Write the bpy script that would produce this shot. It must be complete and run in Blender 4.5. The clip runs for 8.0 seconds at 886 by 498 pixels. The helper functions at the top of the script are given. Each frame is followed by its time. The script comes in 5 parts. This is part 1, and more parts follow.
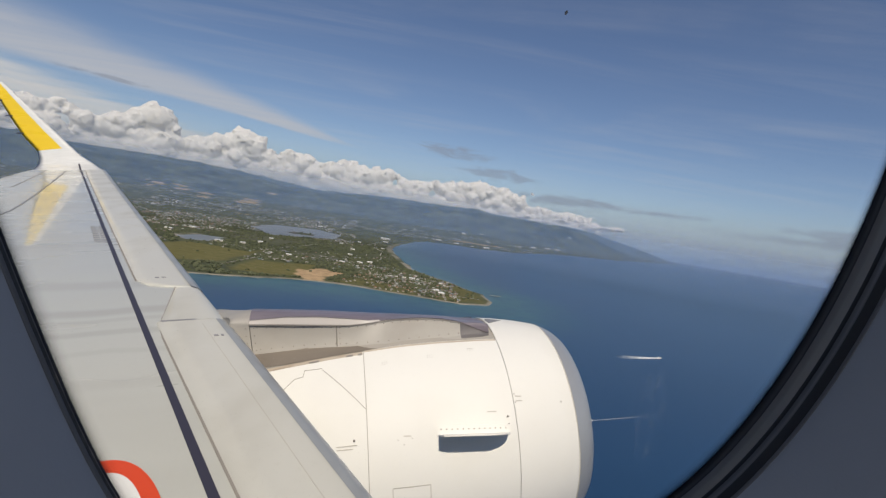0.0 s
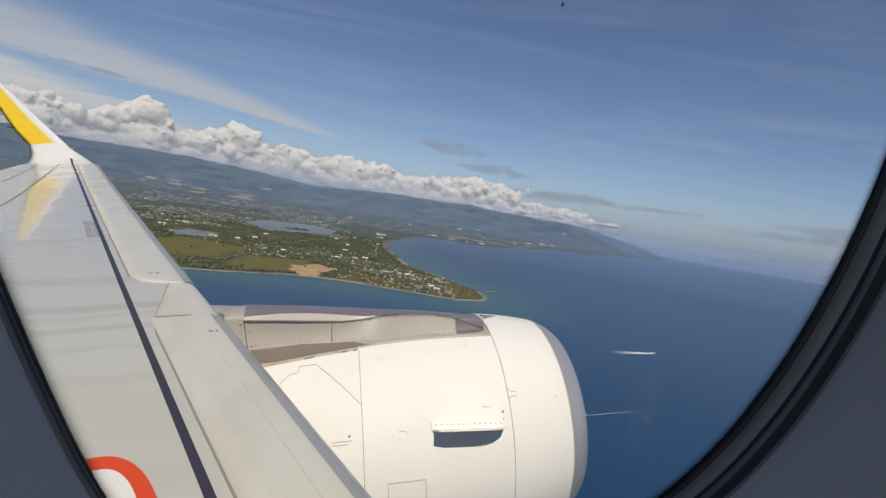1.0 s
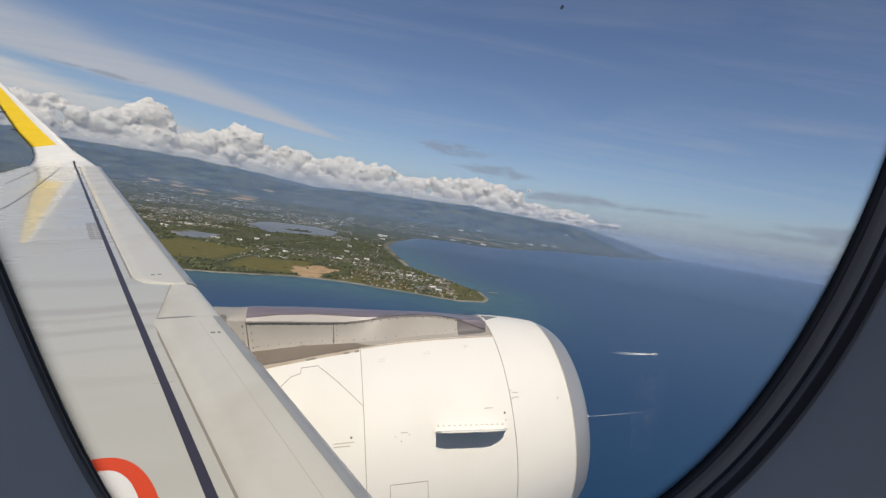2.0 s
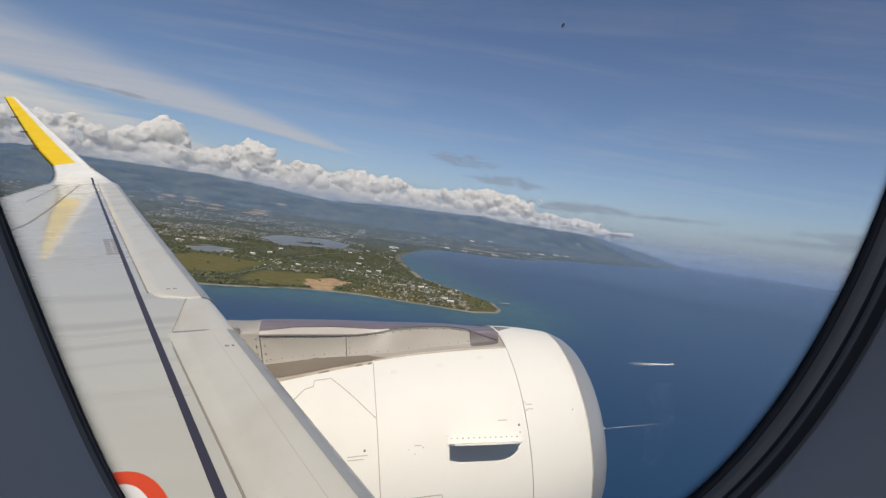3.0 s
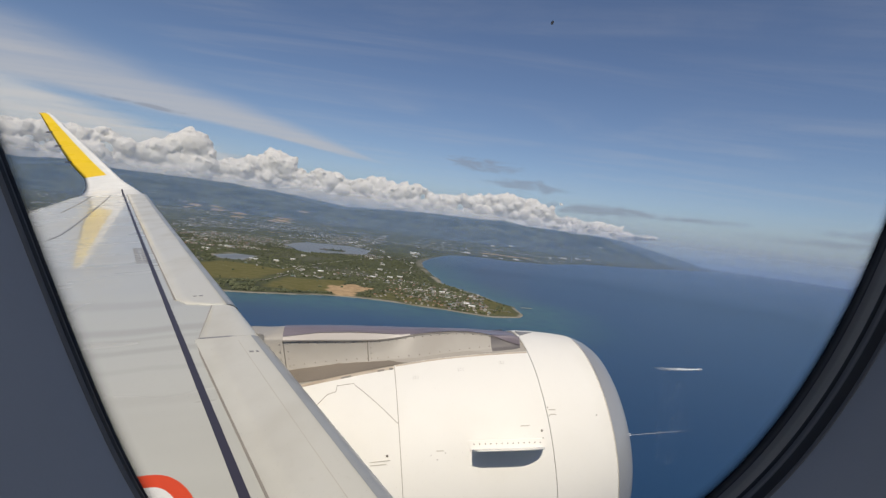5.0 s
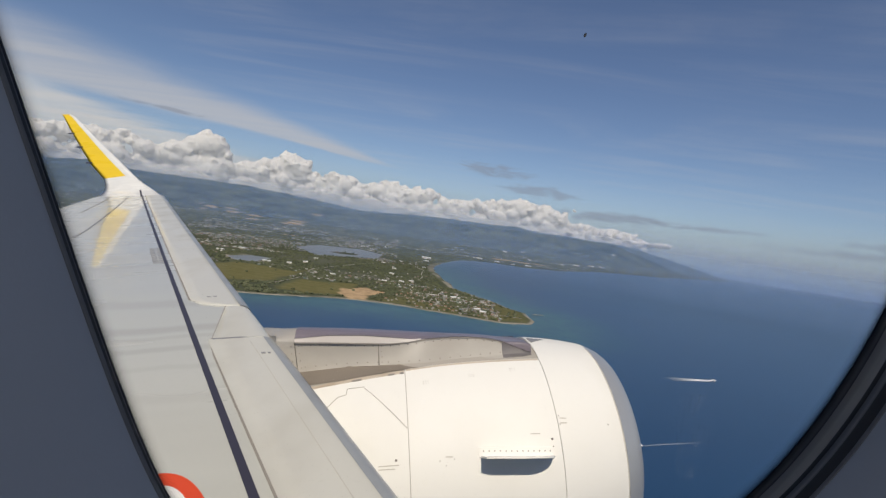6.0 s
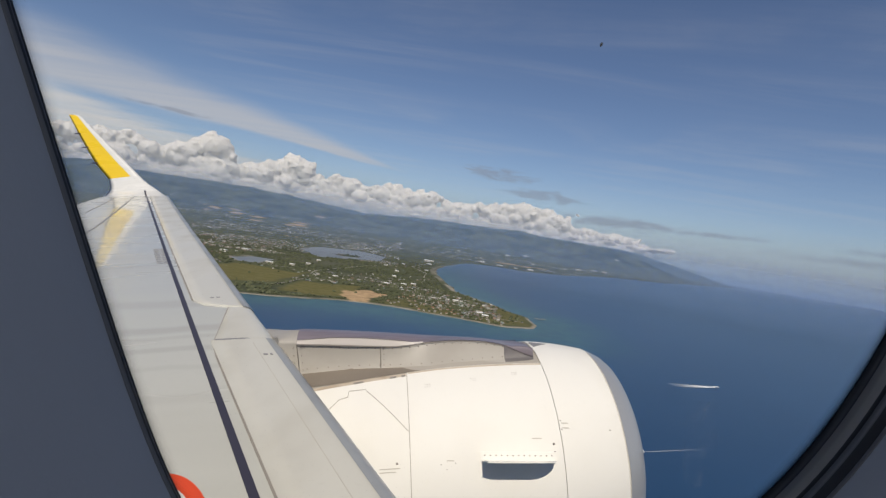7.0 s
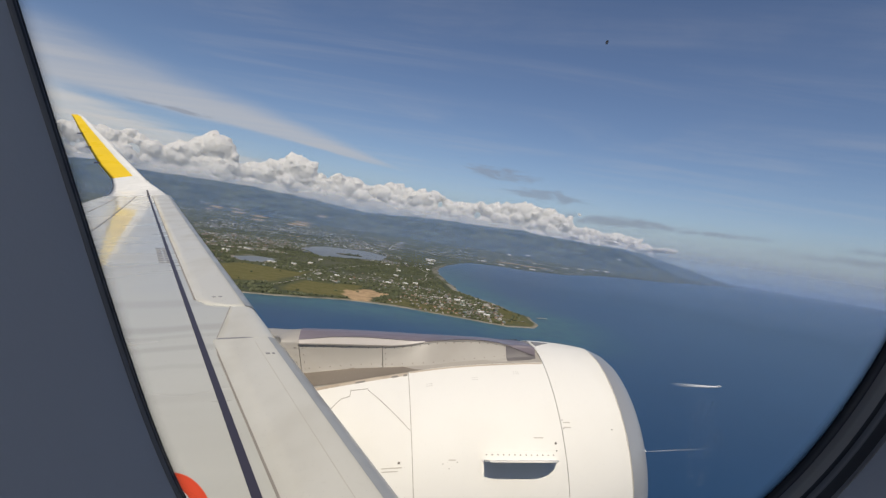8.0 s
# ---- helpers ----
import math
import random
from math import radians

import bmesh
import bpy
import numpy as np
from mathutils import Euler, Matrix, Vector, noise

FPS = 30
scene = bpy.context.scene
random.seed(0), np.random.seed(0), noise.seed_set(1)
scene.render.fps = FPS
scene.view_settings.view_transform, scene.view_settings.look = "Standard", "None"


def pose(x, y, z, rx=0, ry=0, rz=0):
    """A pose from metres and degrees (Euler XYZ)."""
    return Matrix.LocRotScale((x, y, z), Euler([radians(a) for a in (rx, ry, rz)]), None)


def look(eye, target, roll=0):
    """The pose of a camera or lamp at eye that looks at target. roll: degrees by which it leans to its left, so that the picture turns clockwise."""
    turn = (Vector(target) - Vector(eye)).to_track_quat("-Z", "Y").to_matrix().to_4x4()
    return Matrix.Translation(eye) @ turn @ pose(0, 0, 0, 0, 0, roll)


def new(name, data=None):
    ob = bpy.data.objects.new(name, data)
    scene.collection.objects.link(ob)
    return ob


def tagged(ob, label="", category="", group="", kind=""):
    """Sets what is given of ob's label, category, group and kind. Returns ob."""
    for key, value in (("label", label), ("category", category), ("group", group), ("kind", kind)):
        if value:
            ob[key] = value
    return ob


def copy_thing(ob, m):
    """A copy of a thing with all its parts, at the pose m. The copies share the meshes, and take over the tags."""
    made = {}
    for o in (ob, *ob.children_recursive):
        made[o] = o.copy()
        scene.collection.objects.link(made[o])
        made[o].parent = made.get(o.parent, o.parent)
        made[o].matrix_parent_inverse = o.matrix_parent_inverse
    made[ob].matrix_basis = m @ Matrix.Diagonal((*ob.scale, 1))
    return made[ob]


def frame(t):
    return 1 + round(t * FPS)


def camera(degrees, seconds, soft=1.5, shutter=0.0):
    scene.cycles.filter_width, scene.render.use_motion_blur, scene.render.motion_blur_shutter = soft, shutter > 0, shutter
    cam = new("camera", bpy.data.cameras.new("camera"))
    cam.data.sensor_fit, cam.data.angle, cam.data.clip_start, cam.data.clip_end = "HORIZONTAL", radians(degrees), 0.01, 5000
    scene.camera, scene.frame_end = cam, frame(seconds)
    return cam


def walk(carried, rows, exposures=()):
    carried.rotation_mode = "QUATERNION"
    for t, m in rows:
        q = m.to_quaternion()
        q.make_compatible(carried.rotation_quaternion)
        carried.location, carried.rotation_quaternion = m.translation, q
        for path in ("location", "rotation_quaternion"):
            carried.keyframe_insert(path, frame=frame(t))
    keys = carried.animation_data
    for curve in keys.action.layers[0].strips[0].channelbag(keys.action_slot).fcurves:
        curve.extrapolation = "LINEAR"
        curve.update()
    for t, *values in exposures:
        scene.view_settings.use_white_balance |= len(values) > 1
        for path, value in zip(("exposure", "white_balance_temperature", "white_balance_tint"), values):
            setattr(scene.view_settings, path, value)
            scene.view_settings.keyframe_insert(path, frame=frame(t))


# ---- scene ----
# ---- camera and its path, in the airliner's own axes (x ahead, y out along the port wing, z up) ----
EYE_HEIGHT = 80.0
AIR = pose(0, 0, EYE_HEIGHT, -0.557, -9.658, 9.803)   # climbing airliner: nose up

PATH = [
    (0.0, -0.0004, 0.0016, -0.0001, 84.77, 0.52, -11.42),
    (0.5, -0.0006, 0.0031, 0.0004, 84.44, 0.49, -11.87),
    (1.0, 0.0006, 0.0039, 0.0002, 84.25, 0.41, -11.96),
    (2.5, 0.0002, 0.0014, 0.0001, 84.72, 0.84, -11.37),
    (3.0, 0.0006, -0.0000, 0.0004, 85.73, 1.36, -10.49),
    (3.5, -0.0016, 0.0016, 0.0004, 85.17, 0.88, -9.69),
    (4.0, -0.0018, 0.0020, 0.0014, 84.96, 0.01, -9.06),
    (4.5, 0.0055, -0.0032, -0.0019, 85.63, 1.77, -8.99),
    (6.0, 0.0018, -0.0032, -0.0006, 87.04, 1.39, -6.66),
    (6.5, -0.0027, -0.0032, 0.0005, 87.08, 0.95, -6.37),
    (7.0, -0.0010, -0.0039, 0.0000, 87.42, 0.84, -6.31),
    (7.5, -0.0008, -0.0040, -0.0004, 87.26, 0.74, -6.21),
    (8.0, -0.0017, -0.0037, -0.0002, 87.35, 0.85, -6.11),
]
cam = camera(84.8, 8.0, soft=1.35)
walk(cam, [(t, AIR @ pose(*p)) for t, *p in PATH], exposures=[(0.0, -0.05, 6900, 12), (8.0, -0.05, 6900, 12)])

# ---- world and sun ----
SUN_DIR = Vector((0.019, -0.675, 0.746)).normalized()   # from the place towards the sun


def nd(nt, kind, **values):
    node = nt.nodes.new(kind)
    for key, value in values.items():
        if key in node.inputs:
            node.inputs[key].default_value = value
    return node


def math_node(nt, op, a, b=None, clamp=False):
    node = nt.nodes.new("ShaderNodeMath")
    node.operation, node.use_clamp = op, clamp
    for i, v in enumerate((a, b)):
        if v is None:
            continue
        if isinstance(v, (int, float)):
            node.inputs[i].default_value = v
        else:
            nt.links.new(v, node.inputs[i])
    return node.outputs[0]


def ramp(nt, value, lo, hi, to_lo=0.0, to_hi=1.0):
    node = nt.nodes.new("ShaderNodeMapRange")
    node.interpolation_type = "SMOOTHSTEP"
    nt.links.new(value, node.inputs["Value"])
    for key, v in (("From Min", lo), ("From Max", hi), ("To Min", to_lo), ("To Max", to_hi)):
        node.inputs[key].default_value = v
    return node.outputs["Result"]


def mix(nt, fac, a, b):
    node = nt.nodes.new("ShaderNodeMix")
    node.data_type = "RGBA"
    for key, v in ((0, fac), (6, a), (7, b)):
        if isinstance(v, (int, float)):
            node.inputs[key].default_value = v
        elif isinstance(v, tuple):
            node.inputs[key].default_value = (*v, 1)
        else:
            nt.links.new(v, node.inputs[key])
    return node.outputs[2]


def noise_node(nt, vector, scale, detail=4.0, rough=0.55, distortion=0.0):
    node = nt.nodes.new("ShaderNodeTexNoise")
    node.inputs["Scale"].default_value, node.inputs["Detail"].default_value = scale, detail
    node.inputs["Roughness"].default_value, node.inputs["Distortion"].default_value = rough, distortion
    if vector is not None:
        nt.links.new(vector, node.inputs["Vector"])
    return node.outputs["Fac"]


def mapped(nt, vector, loc=(0, 0, 0), rot=(0, 0, 0), scale=(1, 1, 1)):
    node = nt.nodes.new("ShaderNodeMapping")
    node.inputs["Location"].default_value = loc
    node.inputs["Rotation"].default_value = [radians(a) for a in rot]
    node.inputs["Scale"].default_value = scale
    nt.links.new(vector, node.inputs["Vector"])
    return node.outputs[0]


def make_world():
    world = bpy.data.worlds.new("sky")
    scene.world = world
    world.use_nodes = True
    nt = world.node_tree
    nt.nodes.clear()
    sky = nt.nodes.new("ShaderNodeTexSky")
    sky.sky_type, sky.sun_disc = "NISHITA", False
    sky.sun_elevation = math.asin(SUN_DIR.z)
    sky.sun_rotation = math.atan2(SUN_DIR.x, SUN_DIR.y)
    sky.altitude, sky.air_density, sky.dust_density, sky.ozone_density = 400, 1.0, 0.5, 4.0
    coord = nt.nodes.new("ShaderNodeTexCoord").outputs["Generated"]
    split = nt.nodes.new("ShaderNodeSeparateXYZ")
    nt.links.new(coord, split.inputs[0])
    up = math_node(nt, "MAXIMUM", split.outputs[2], 0.02)
    flat = nt.nodes.new("ShaderNodeCombineXYZ")       # the direction laid on a high flat layer
    nt.links.new(math_node(nt, "DIVIDE", split.outputs[0], up), flat.inputs[0])
    nt.links.new(math_node(nt, "DIVIDE", split.outputs[1], up), flat.inputs[1])
    # high cirrus: a long plume that narrows towards the horizon, and a broad veil beside it
    tip, axis = (-1.55, 9.3), Vector((-0.36, -0.93)).normalized()

    def along(v, t0):
        return math_node(nt, "ADD", math_node(nt, "ADD", math_node(nt, "MULTIPLY", flat_x, v[0]), math_node(nt, "MULTIPLY", flat_y, v[1])), -(t0[0] * v[0] + t0[1] * v[1]))
    flat_x, flat_y = math_node(nt, "DIVIDE", split.outputs[0], up), math_node(nt, "DIVIDE", split.outputs[1], up)
    fibre = noise_node(nt, mapped(nt, flat.outputs[0], rot=(0, 0, -69), scale=(0.22, 1.7, 1)), 1.0, 9, 0.62, 0.8)
    puff = noise_node(nt, mapped(nt, flat.outputs[0], loc=(1.3, 4.2, 0), scale=(0.5, 0.5, 1)), 1.0, 6, 0.6, 0.5)
    s = along(axis, tip)
    t = math_node(nt, "ADD", along((-axis.y, axis.x), tip), math_node(nt, "MULTIPLY", math_node(nt, "SUBTRACT", puff, 0.5), 0.9))
    t = math_node(nt, "ADD", t, math_node(nt, "SUBTRACT", math_node(nt, "MULTIPLY", math_node(nt, "MULTIPLY", s, s), 0.026), 0.06))   # the plume bends aft
    wide = math_node(nt, "ADD", math_node(nt, "MULTIPLY", s, 0.25), 0.12)
    ratio = math_node(nt, "DIVIDE", math_node(nt, "ABSOLUTE", t), math_node(nt, "MAXIMUM", wide, 0.05))
    plume = math_node(nt, "MULTIPLY", ramp(nt, ratio, 1.25, 0.35), ramp(nt, s, -0.4, 1.8))
    plume = math_node(nt, "MULTIPLY", plume, ramp(nt, fibre, 0.18, 0.62, 0.58, 1.0))
    veil = math_node(nt, "MULTIPLY", ramp(nt, fibre, 0.40, 0.72), ramp(nt, puff, 0.35, 0.62))
    aft = ramp(nt, flat_x, -2.6, -5.5)
    veil = math_node(nt, "MULTIPLY", veil, math_node(nt, "ADD", math_node(nt, "MULTIPLY", aft, 0.75), 0.22))
    tint = nt.nodes.new("ShaderNodeVectorMath")
    tint.operation = "MULTIPLY"
    nt.links.new(sky.outputs[0], tint.inputs[0])
    tint.inputs[1].default_value = (0.93, 0.93, 1.0)
    clear = tint.outputs[0]
    deck = math_node(nt, "ADD", flat_x, math_node(nt, "MULTIPLY", math_node(nt, "SUBTRACT", puff, 0.5), 2.6))
    deck = math_node(nt, "MULTIPLY", ramp(nt, deck, -4.8, -5.9), ramp(nt, fibre, 0.25, 0.7, 0.65, 1.0))
    colour = mix(nt, math_node(nt, "MULTIPLY", math_node(nt, "MAXIMUM", plume, veil), 0.74), clear, (6.0, 6.2, 6.6))
    colour = mix(nt, math_node(nt, "MULTIPLY", deck, 0.85), colour, (7.2, 7.3, 7.3))
    haze = math_node(nt, "MULTIPLY", ramp(nt, split.outputs[2], 0.10, -0.005), 0.62)
    colour = mix(nt, haze, colour, (3.3, 4.2, 5.1))
    # thin grey stratus shreds low over the horizon: bearing, height, half width, half depth in degrees, strength
    low = noise_node(nt, mapped(nt, coord, loc=(0.4, 0.2, 0.0), scale=(20, 20, 70)), 1.0, 6, 0.6, 0.6)
    ragged = math_node(nt, "MULTIPLY", math_node(nt, "SUBTRACT", low, 0.5), 5.0)
    bearing = math_node(nt, "MULTIPLY", math_node(nt, "ARCTAN2", split.outputs[0], split.outputs[1]), 180 / math.pi)
    height = math_node(nt, "MULTIPLY", split.outputs[2], 180 / math.pi)
    for b0, h0, wb, wh, strength in ((2.0, 7.5, 4.6, 0.75, 0.5), (7.0, 5.75, 5.4, 0.65, 0.5), (17.0, 3.85, 8.0, 0.6, 0.6), (26.0, 3.9, 4.5, 0.3, 0.45),
                                     (36.5, 2.9, 6.5, 0.4, 0.5), (41.5, 3.8, 4.0, 0.7, 0.55), (-34.0, 7.9, 4.5, 0.22, 0.5)):
        du = math_node(nt, "DIVIDE", math_node(nt, "SUBTRACT", bearing, b0), wb)
        dv = math_node(nt, "DIVIDE", math_node(nt, "SUBTRACT", height, h0), wh)
        q = math_node(nt, "ADD", math_node(nt, "MULTIPLY", du, du), math_node(nt, "MULTIPLY", dv, dv))
        colour = mix(nt, math_node(nt, "MULTIPLY", ramp(nt, math_node(nt, "ADD", q, ragged), 1.2, 0.0), strength), colour, (2.75, 3.1, 3.85))
    back = nd(nt, "ShaderNodeBackground", Strength=0.085)
    nt.links.new(colour, back.inputs["Color"])
    out = nt.nodes.new("ShaderNodeOutputWorld")
    nt.links.new(back.outputs[0], out.inputs[0])


make_world()
sun = new("sun", bpy.data.lights.new("sun", "SUN"))
sun.data.energy, sun.data.angle, sun.data.color = 3.5, radians(0.53), (1.0, 0.935, 0.80)
sun.matrix_world = look(SUN_DIR * 50 + Vector((0, 0, 120)), (0, 0, 120))

# ---- materials ----


def material(name, colour, rough=0.5, metal=0.0, spec=0.5, coat=0.0):
    mat = bpy.data.materials.new(name)
    mat.use_nodes = True
    nt = mat.node_tree
    b = nt.nodes["Principled BSDF"]
    b.inputs["Base Color"].default_value = (*colour, 1)
    b.inputs["Roughness"].default_value, b.inputs["Metallic"].default_value = rough, metal
    b.inputs["Specular IOR Level"].default_value, b.inputs["Coat Weight"].default_value = spec, coat
    b.inputs["Coat Roughness"].default_value = 0.035
    return mat, nt, b


def object_coord(nt):
    return nt.nodes.new("ShaderNodeTexCoord").outputs["Object"]


def bump(nt, b, height, strength, distance):
    node = nd(nt, "ShaderNodeBump", Strength=strength, Distance=distance)
    nt.links.new(height, node.inputs["Height"])
    nt.links.new(node.outputs[0], b.inputs["Normal"])


def painted(name, colour, dirt, rough=0.35, coat=0.3, streak=(0.6, 6.0, 6.0), amount=0.35, bands=()):
    """Aircraft paint: faint chordwise grime and fine waviness of the skin."""
    mat, nt, b = material(name, colour, rough, coat=coat)
    co = object_coord(nt)
    soft = noise_node(nt, mapped(nt, co, scale=streak), 1.0, 3, 0.5)
    fine = noise_node(nt, mapped(nt, co, scale=(9, 9, 9)), 3.0, 4, 0.6)
    fac = math_node(nt, "MULTIPLY", ramp(nt, soft, 0.42, 0.75), amount)
    c = mix(nt, fac, colour, dirt)
    c = mix(nt, math_node(nt, "MULTIPLY", ramp(nt, fine, 0.55, 0.8), amount * 0.4), c, dirt)
    if bands:                                   # soot drawn back over the skin in chordwise bands: place along the span, half width, strength
        split = nt.nodes.new("ShaderNodeSeparateXYZ")
        nt.links.new(co, split.inputs[0])
        wave = math_node(nt, "MULTIPLY", math_node(nt, "SUBTRACT", noise_node(nt, mapped(nt, co, scale=(1.2, 0.3, 1)), 1.0, 3, 0.5), 0.5), 0.16)
        along = math_node(nt, "ADD", split.outputs[1], wave)
        for place, half, strength in bands:
            off = math_node(nt, "ABSOLUTE", math_node(nt, "SUBTRACT", along, place))
            c = mix(nt, math_node(nt, "MULTIPLY", ramp(nt, off, half, half * 0.2), strength), c, dirt)
    nt.links.new(c, b.inputs["Base Color"])
    nt.links.new(ramp(nt, soft, 0.3, 0.8, rough - 0.05, rough + 0.15), b.inputs["Roughness"])
    bump(nt, b, noise_node(nt, mapped(nt, co, scale=(1.5, 1.5, 1.5)), 1.0, 2, 0.4), 0.08, 0.02)
    return mat


WING_GREY = painted("wing_grey_paint", (0.565, 0.565, 0.512), (0.39, 0.38, 0.335), 0.24, 0.6, (0.30, 1.3, 1.3), 0.3,
                    ((4.30, 0.12, 0.42), (4.12, 0.06, 0.25), (3.88, 0.08, 0.36), (3.55, 0.06, 0.2), (5.0, 0.18, 0.3), (3.1, 0.1, 0.15), (6.6, 0.2, 0.2)))
SLAT_WHITE = painted("slat_paint", (0.615, 0.605, 0.55), (0.47, 0.45, 0.39), 0.36, 0.25, (2.0, 1.3, 2.0), 0.5)
NACELLE_WHITE = painted("nacelle_white_paint", (0.82, 0.81, 0.775), (0.68, 0.655, 0.59), 0.62, 0.0, (1.5, 1.5, 1.5), 0.25)
TIP_WHITE = painted("tip_white_paint", (0.72, 0.72, 0.70), (0.5, 0.5, 0.48), 0.3, 0.4)
YELLOW = painted("yellow_paint", (0.86, 0.58, 0.015), (0.70, 0.45, 0.02), 0.3, 0.4, amount=0.2)
# white pylon paint taken down to grey, the panels' half shade put into it
PYLON_SHADED = painted("pylon_paint_in_shade", (0.38, 0.36, 0.33), (0.29, 0.265, 0.235), 0.5, 0.0, (2, 2, 2), 0.5)
# lip colour is paler than the panels, a highlight put into the paint
LIP_HIGHLIGHT = painted("pale_lip_highlight", (0.54, 0.505, 0.48), (0.5, 0.46, 0.42), 0.5, 0.0, (2, 2, 2), 0.4)
# brown grime, darkened further for the shade below the overhanging panels
PYLON_GRIME_SHADE = painted("pylon_grime_and_shade", (0.20, 0.172, 0.145), (0.14, 0.12, 0.10), 0.45, 0.1, (2, 2, 2), 0.6)
CREST_PAINT = painted("crest_grey_gloss", (0.20, 0.175, 0.205), (0.14, 0.125, 0.14), 0.34, 0.2, (2, 2, 2), 0.4)
NOSE_DARK = painted("nose_fairing_gloss", (0.13, 0.12, 0.125), (0.09, 0.08, 0.08), 0.4, 0.2, (4, 4, 4), 0.5)
LIP_METAL = material("polished_lip_metal", (0.52, 0.53, 0.54), 0.40, 0.5)[0]
DARK_LINE = material("dark_sealant", (0.045, 0.042, 0.062), 0.45)[0]
NOSE_GREY = painted("slat_nose_paint", (0.34, 0.36, 0.375), (0.27, 0.28, 0.29), 0.36, 0.1, (3, 3, 3), 0.5)
GAP_DARK = material("panel_gap", (0.26, 0.24, 0.22), 0.8)[0]
SEAM_MID = material("cowl_seam", (0.38, 0.355, 0.32), 0.8)[0]
SEAM_FAINT = material("faint_seam", (0.50, 0.475, 0.43), 0.7)[0]
RED_MARK = material("red_marking_paint", (0.72, 0.075, 0.022), 0.4)[0]
WHITE_MARK = material("white_marking_paint", (0.78, 0.77, 0.74), 0.4)[0]
STENCIL = material("grey_stencil_paint", (0.24, 0.24, 0.25), 0.5)[0]
RIVET = material("rivet_metal", (0.25, 0.225, 0.21), 0.5, 0.3)[0]
EDGE_GRIME = painted("grimy_edge_paint", (0.52, 0.45, 0.37), (0.36, 0.29, 0.22), 0.6, 0.0, (6, 6, 6), 0.8)
INLET_DARK = material("inlet_liner", (0.12, 0.12, 0.13), 0.5)[0]


def cabin_plastic():
    mat, nt, b = material("cabin_lining_plastic", (0.40, 0.44, 0.52), 0.55)
    co = object_coord(nt)
    grain = noise_node(nt, co, 900, 3, 0.6)
    bump(nt, b, grain, 0.15, 0.0004)
    c = mix(nt, math_node(nt, "MULTIPLY", noise_node(nt, co, 14, 4, 0.6), 0.25), (0.40, 0.44, 0.52), (0.32, 0.355, 0.42))
    nt.links.new(c, b.inputs["Base Color"])
    return mat


LINING = cabin_plastic()
SEAL = material("black_rubber_seal", (0.028, 0.028, 0.032), 0.9, spec=0.15)[0]
BEZEL = material("dark_bezel_plastic", (0.13, 0.122, 0.118), 0.7, spec=0.25)[0]
BEZEL_DARK = material("black_bezel_plastic", (0.08, 0.08, 0.090), 0.7, spec=0.25)[0]
LIP_RIM = material("worn_rim_plastic", (0.16, 0.165, 0.18), 0.6)[0]


def pane_glass():
    mat = bpy.data.materials.new("window_pane")
    mat.use_nodes = True
    nt = mat.node_tree
    nt.nodes.clear()
    out = nt.nodes.new("ShaderNodeOutputMaterial")
    clear = nt.nodes.new("ShaderNodeBsdfTransparent")
    clear.inputs[0].default_value = (0.97, 0.975, 0.98, 1)
    gloss = nd(nt, "ShaderNodeBsdfGlossy", Roughness=0.02)
    fres = nd(nt, "ShaderNodeFresnel", IOR=1.04)
    both = nt.nodes.new("ShaderNodeMixShader")
    nt.links.new(fres.outputs[0], both.inputs[0])
    nt.links.new(clear.outputs[0], both.inputs[1])
    nt.links.new(gloss.outputs[0], both.inputs[2])
    nt.links.new(both.outputs[0], out.inputs[0])
    return mat


def smudge_material():
    mat = bpy.data.materials.new("dried_smudge")
    mat.use_nodes = True
    nt = mat.node_tree
    nt.nodes.clear()
    co = nt.nodes.new("ShaderNodeTexCoord").outputs["Object"]
    streak = noise_node(nt, mapped(nt, co, rot=(0, 8, 0), scale=(330, 70, 70)), 1.0, 5, 0.65)
    edge = noise_node(nt, mapped(nt, co, scale=(90, 90, 90)), 1.0, 2, 0.5)
    dense = math_node(nt, "MULTIPLY", math_node(nt, "MULTIPLY", ramp(nt, streak, 0.42, 0.85), ramp(nt, edge, 0.40, 0.75)), 0.4)
    film = nt.nodes.new("ShaderNodeBsdfTranslucent")          # daylight scatters inward through the dried film
    film.inputs[0].default_value = (0.9, 0.9, 0.9, 1)
    both, out = nt.nodes.new("ShaderNodeMixShader"), nt.nodes.new("ShaderNodeOutputMaterial")
    nt.links.new(dense, both.inputs[0])
    nt.links.new(nt.nodes.new("ShaderNodeBsdfTransparent").outputs[0], both.inputs[1])
    nt.links.new(film.outputs[0], both.inputs[2])
    nt.links.new(both.outputs[0], out.inputs[0])
    return mat


def pane_edge_fade_material():
    mat, nt, b = material("pane_edge_darkening", (0.05, 0.052, 0.06), 0.9, spec=0.1)
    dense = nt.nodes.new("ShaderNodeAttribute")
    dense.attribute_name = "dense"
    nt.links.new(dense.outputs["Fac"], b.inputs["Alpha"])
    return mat


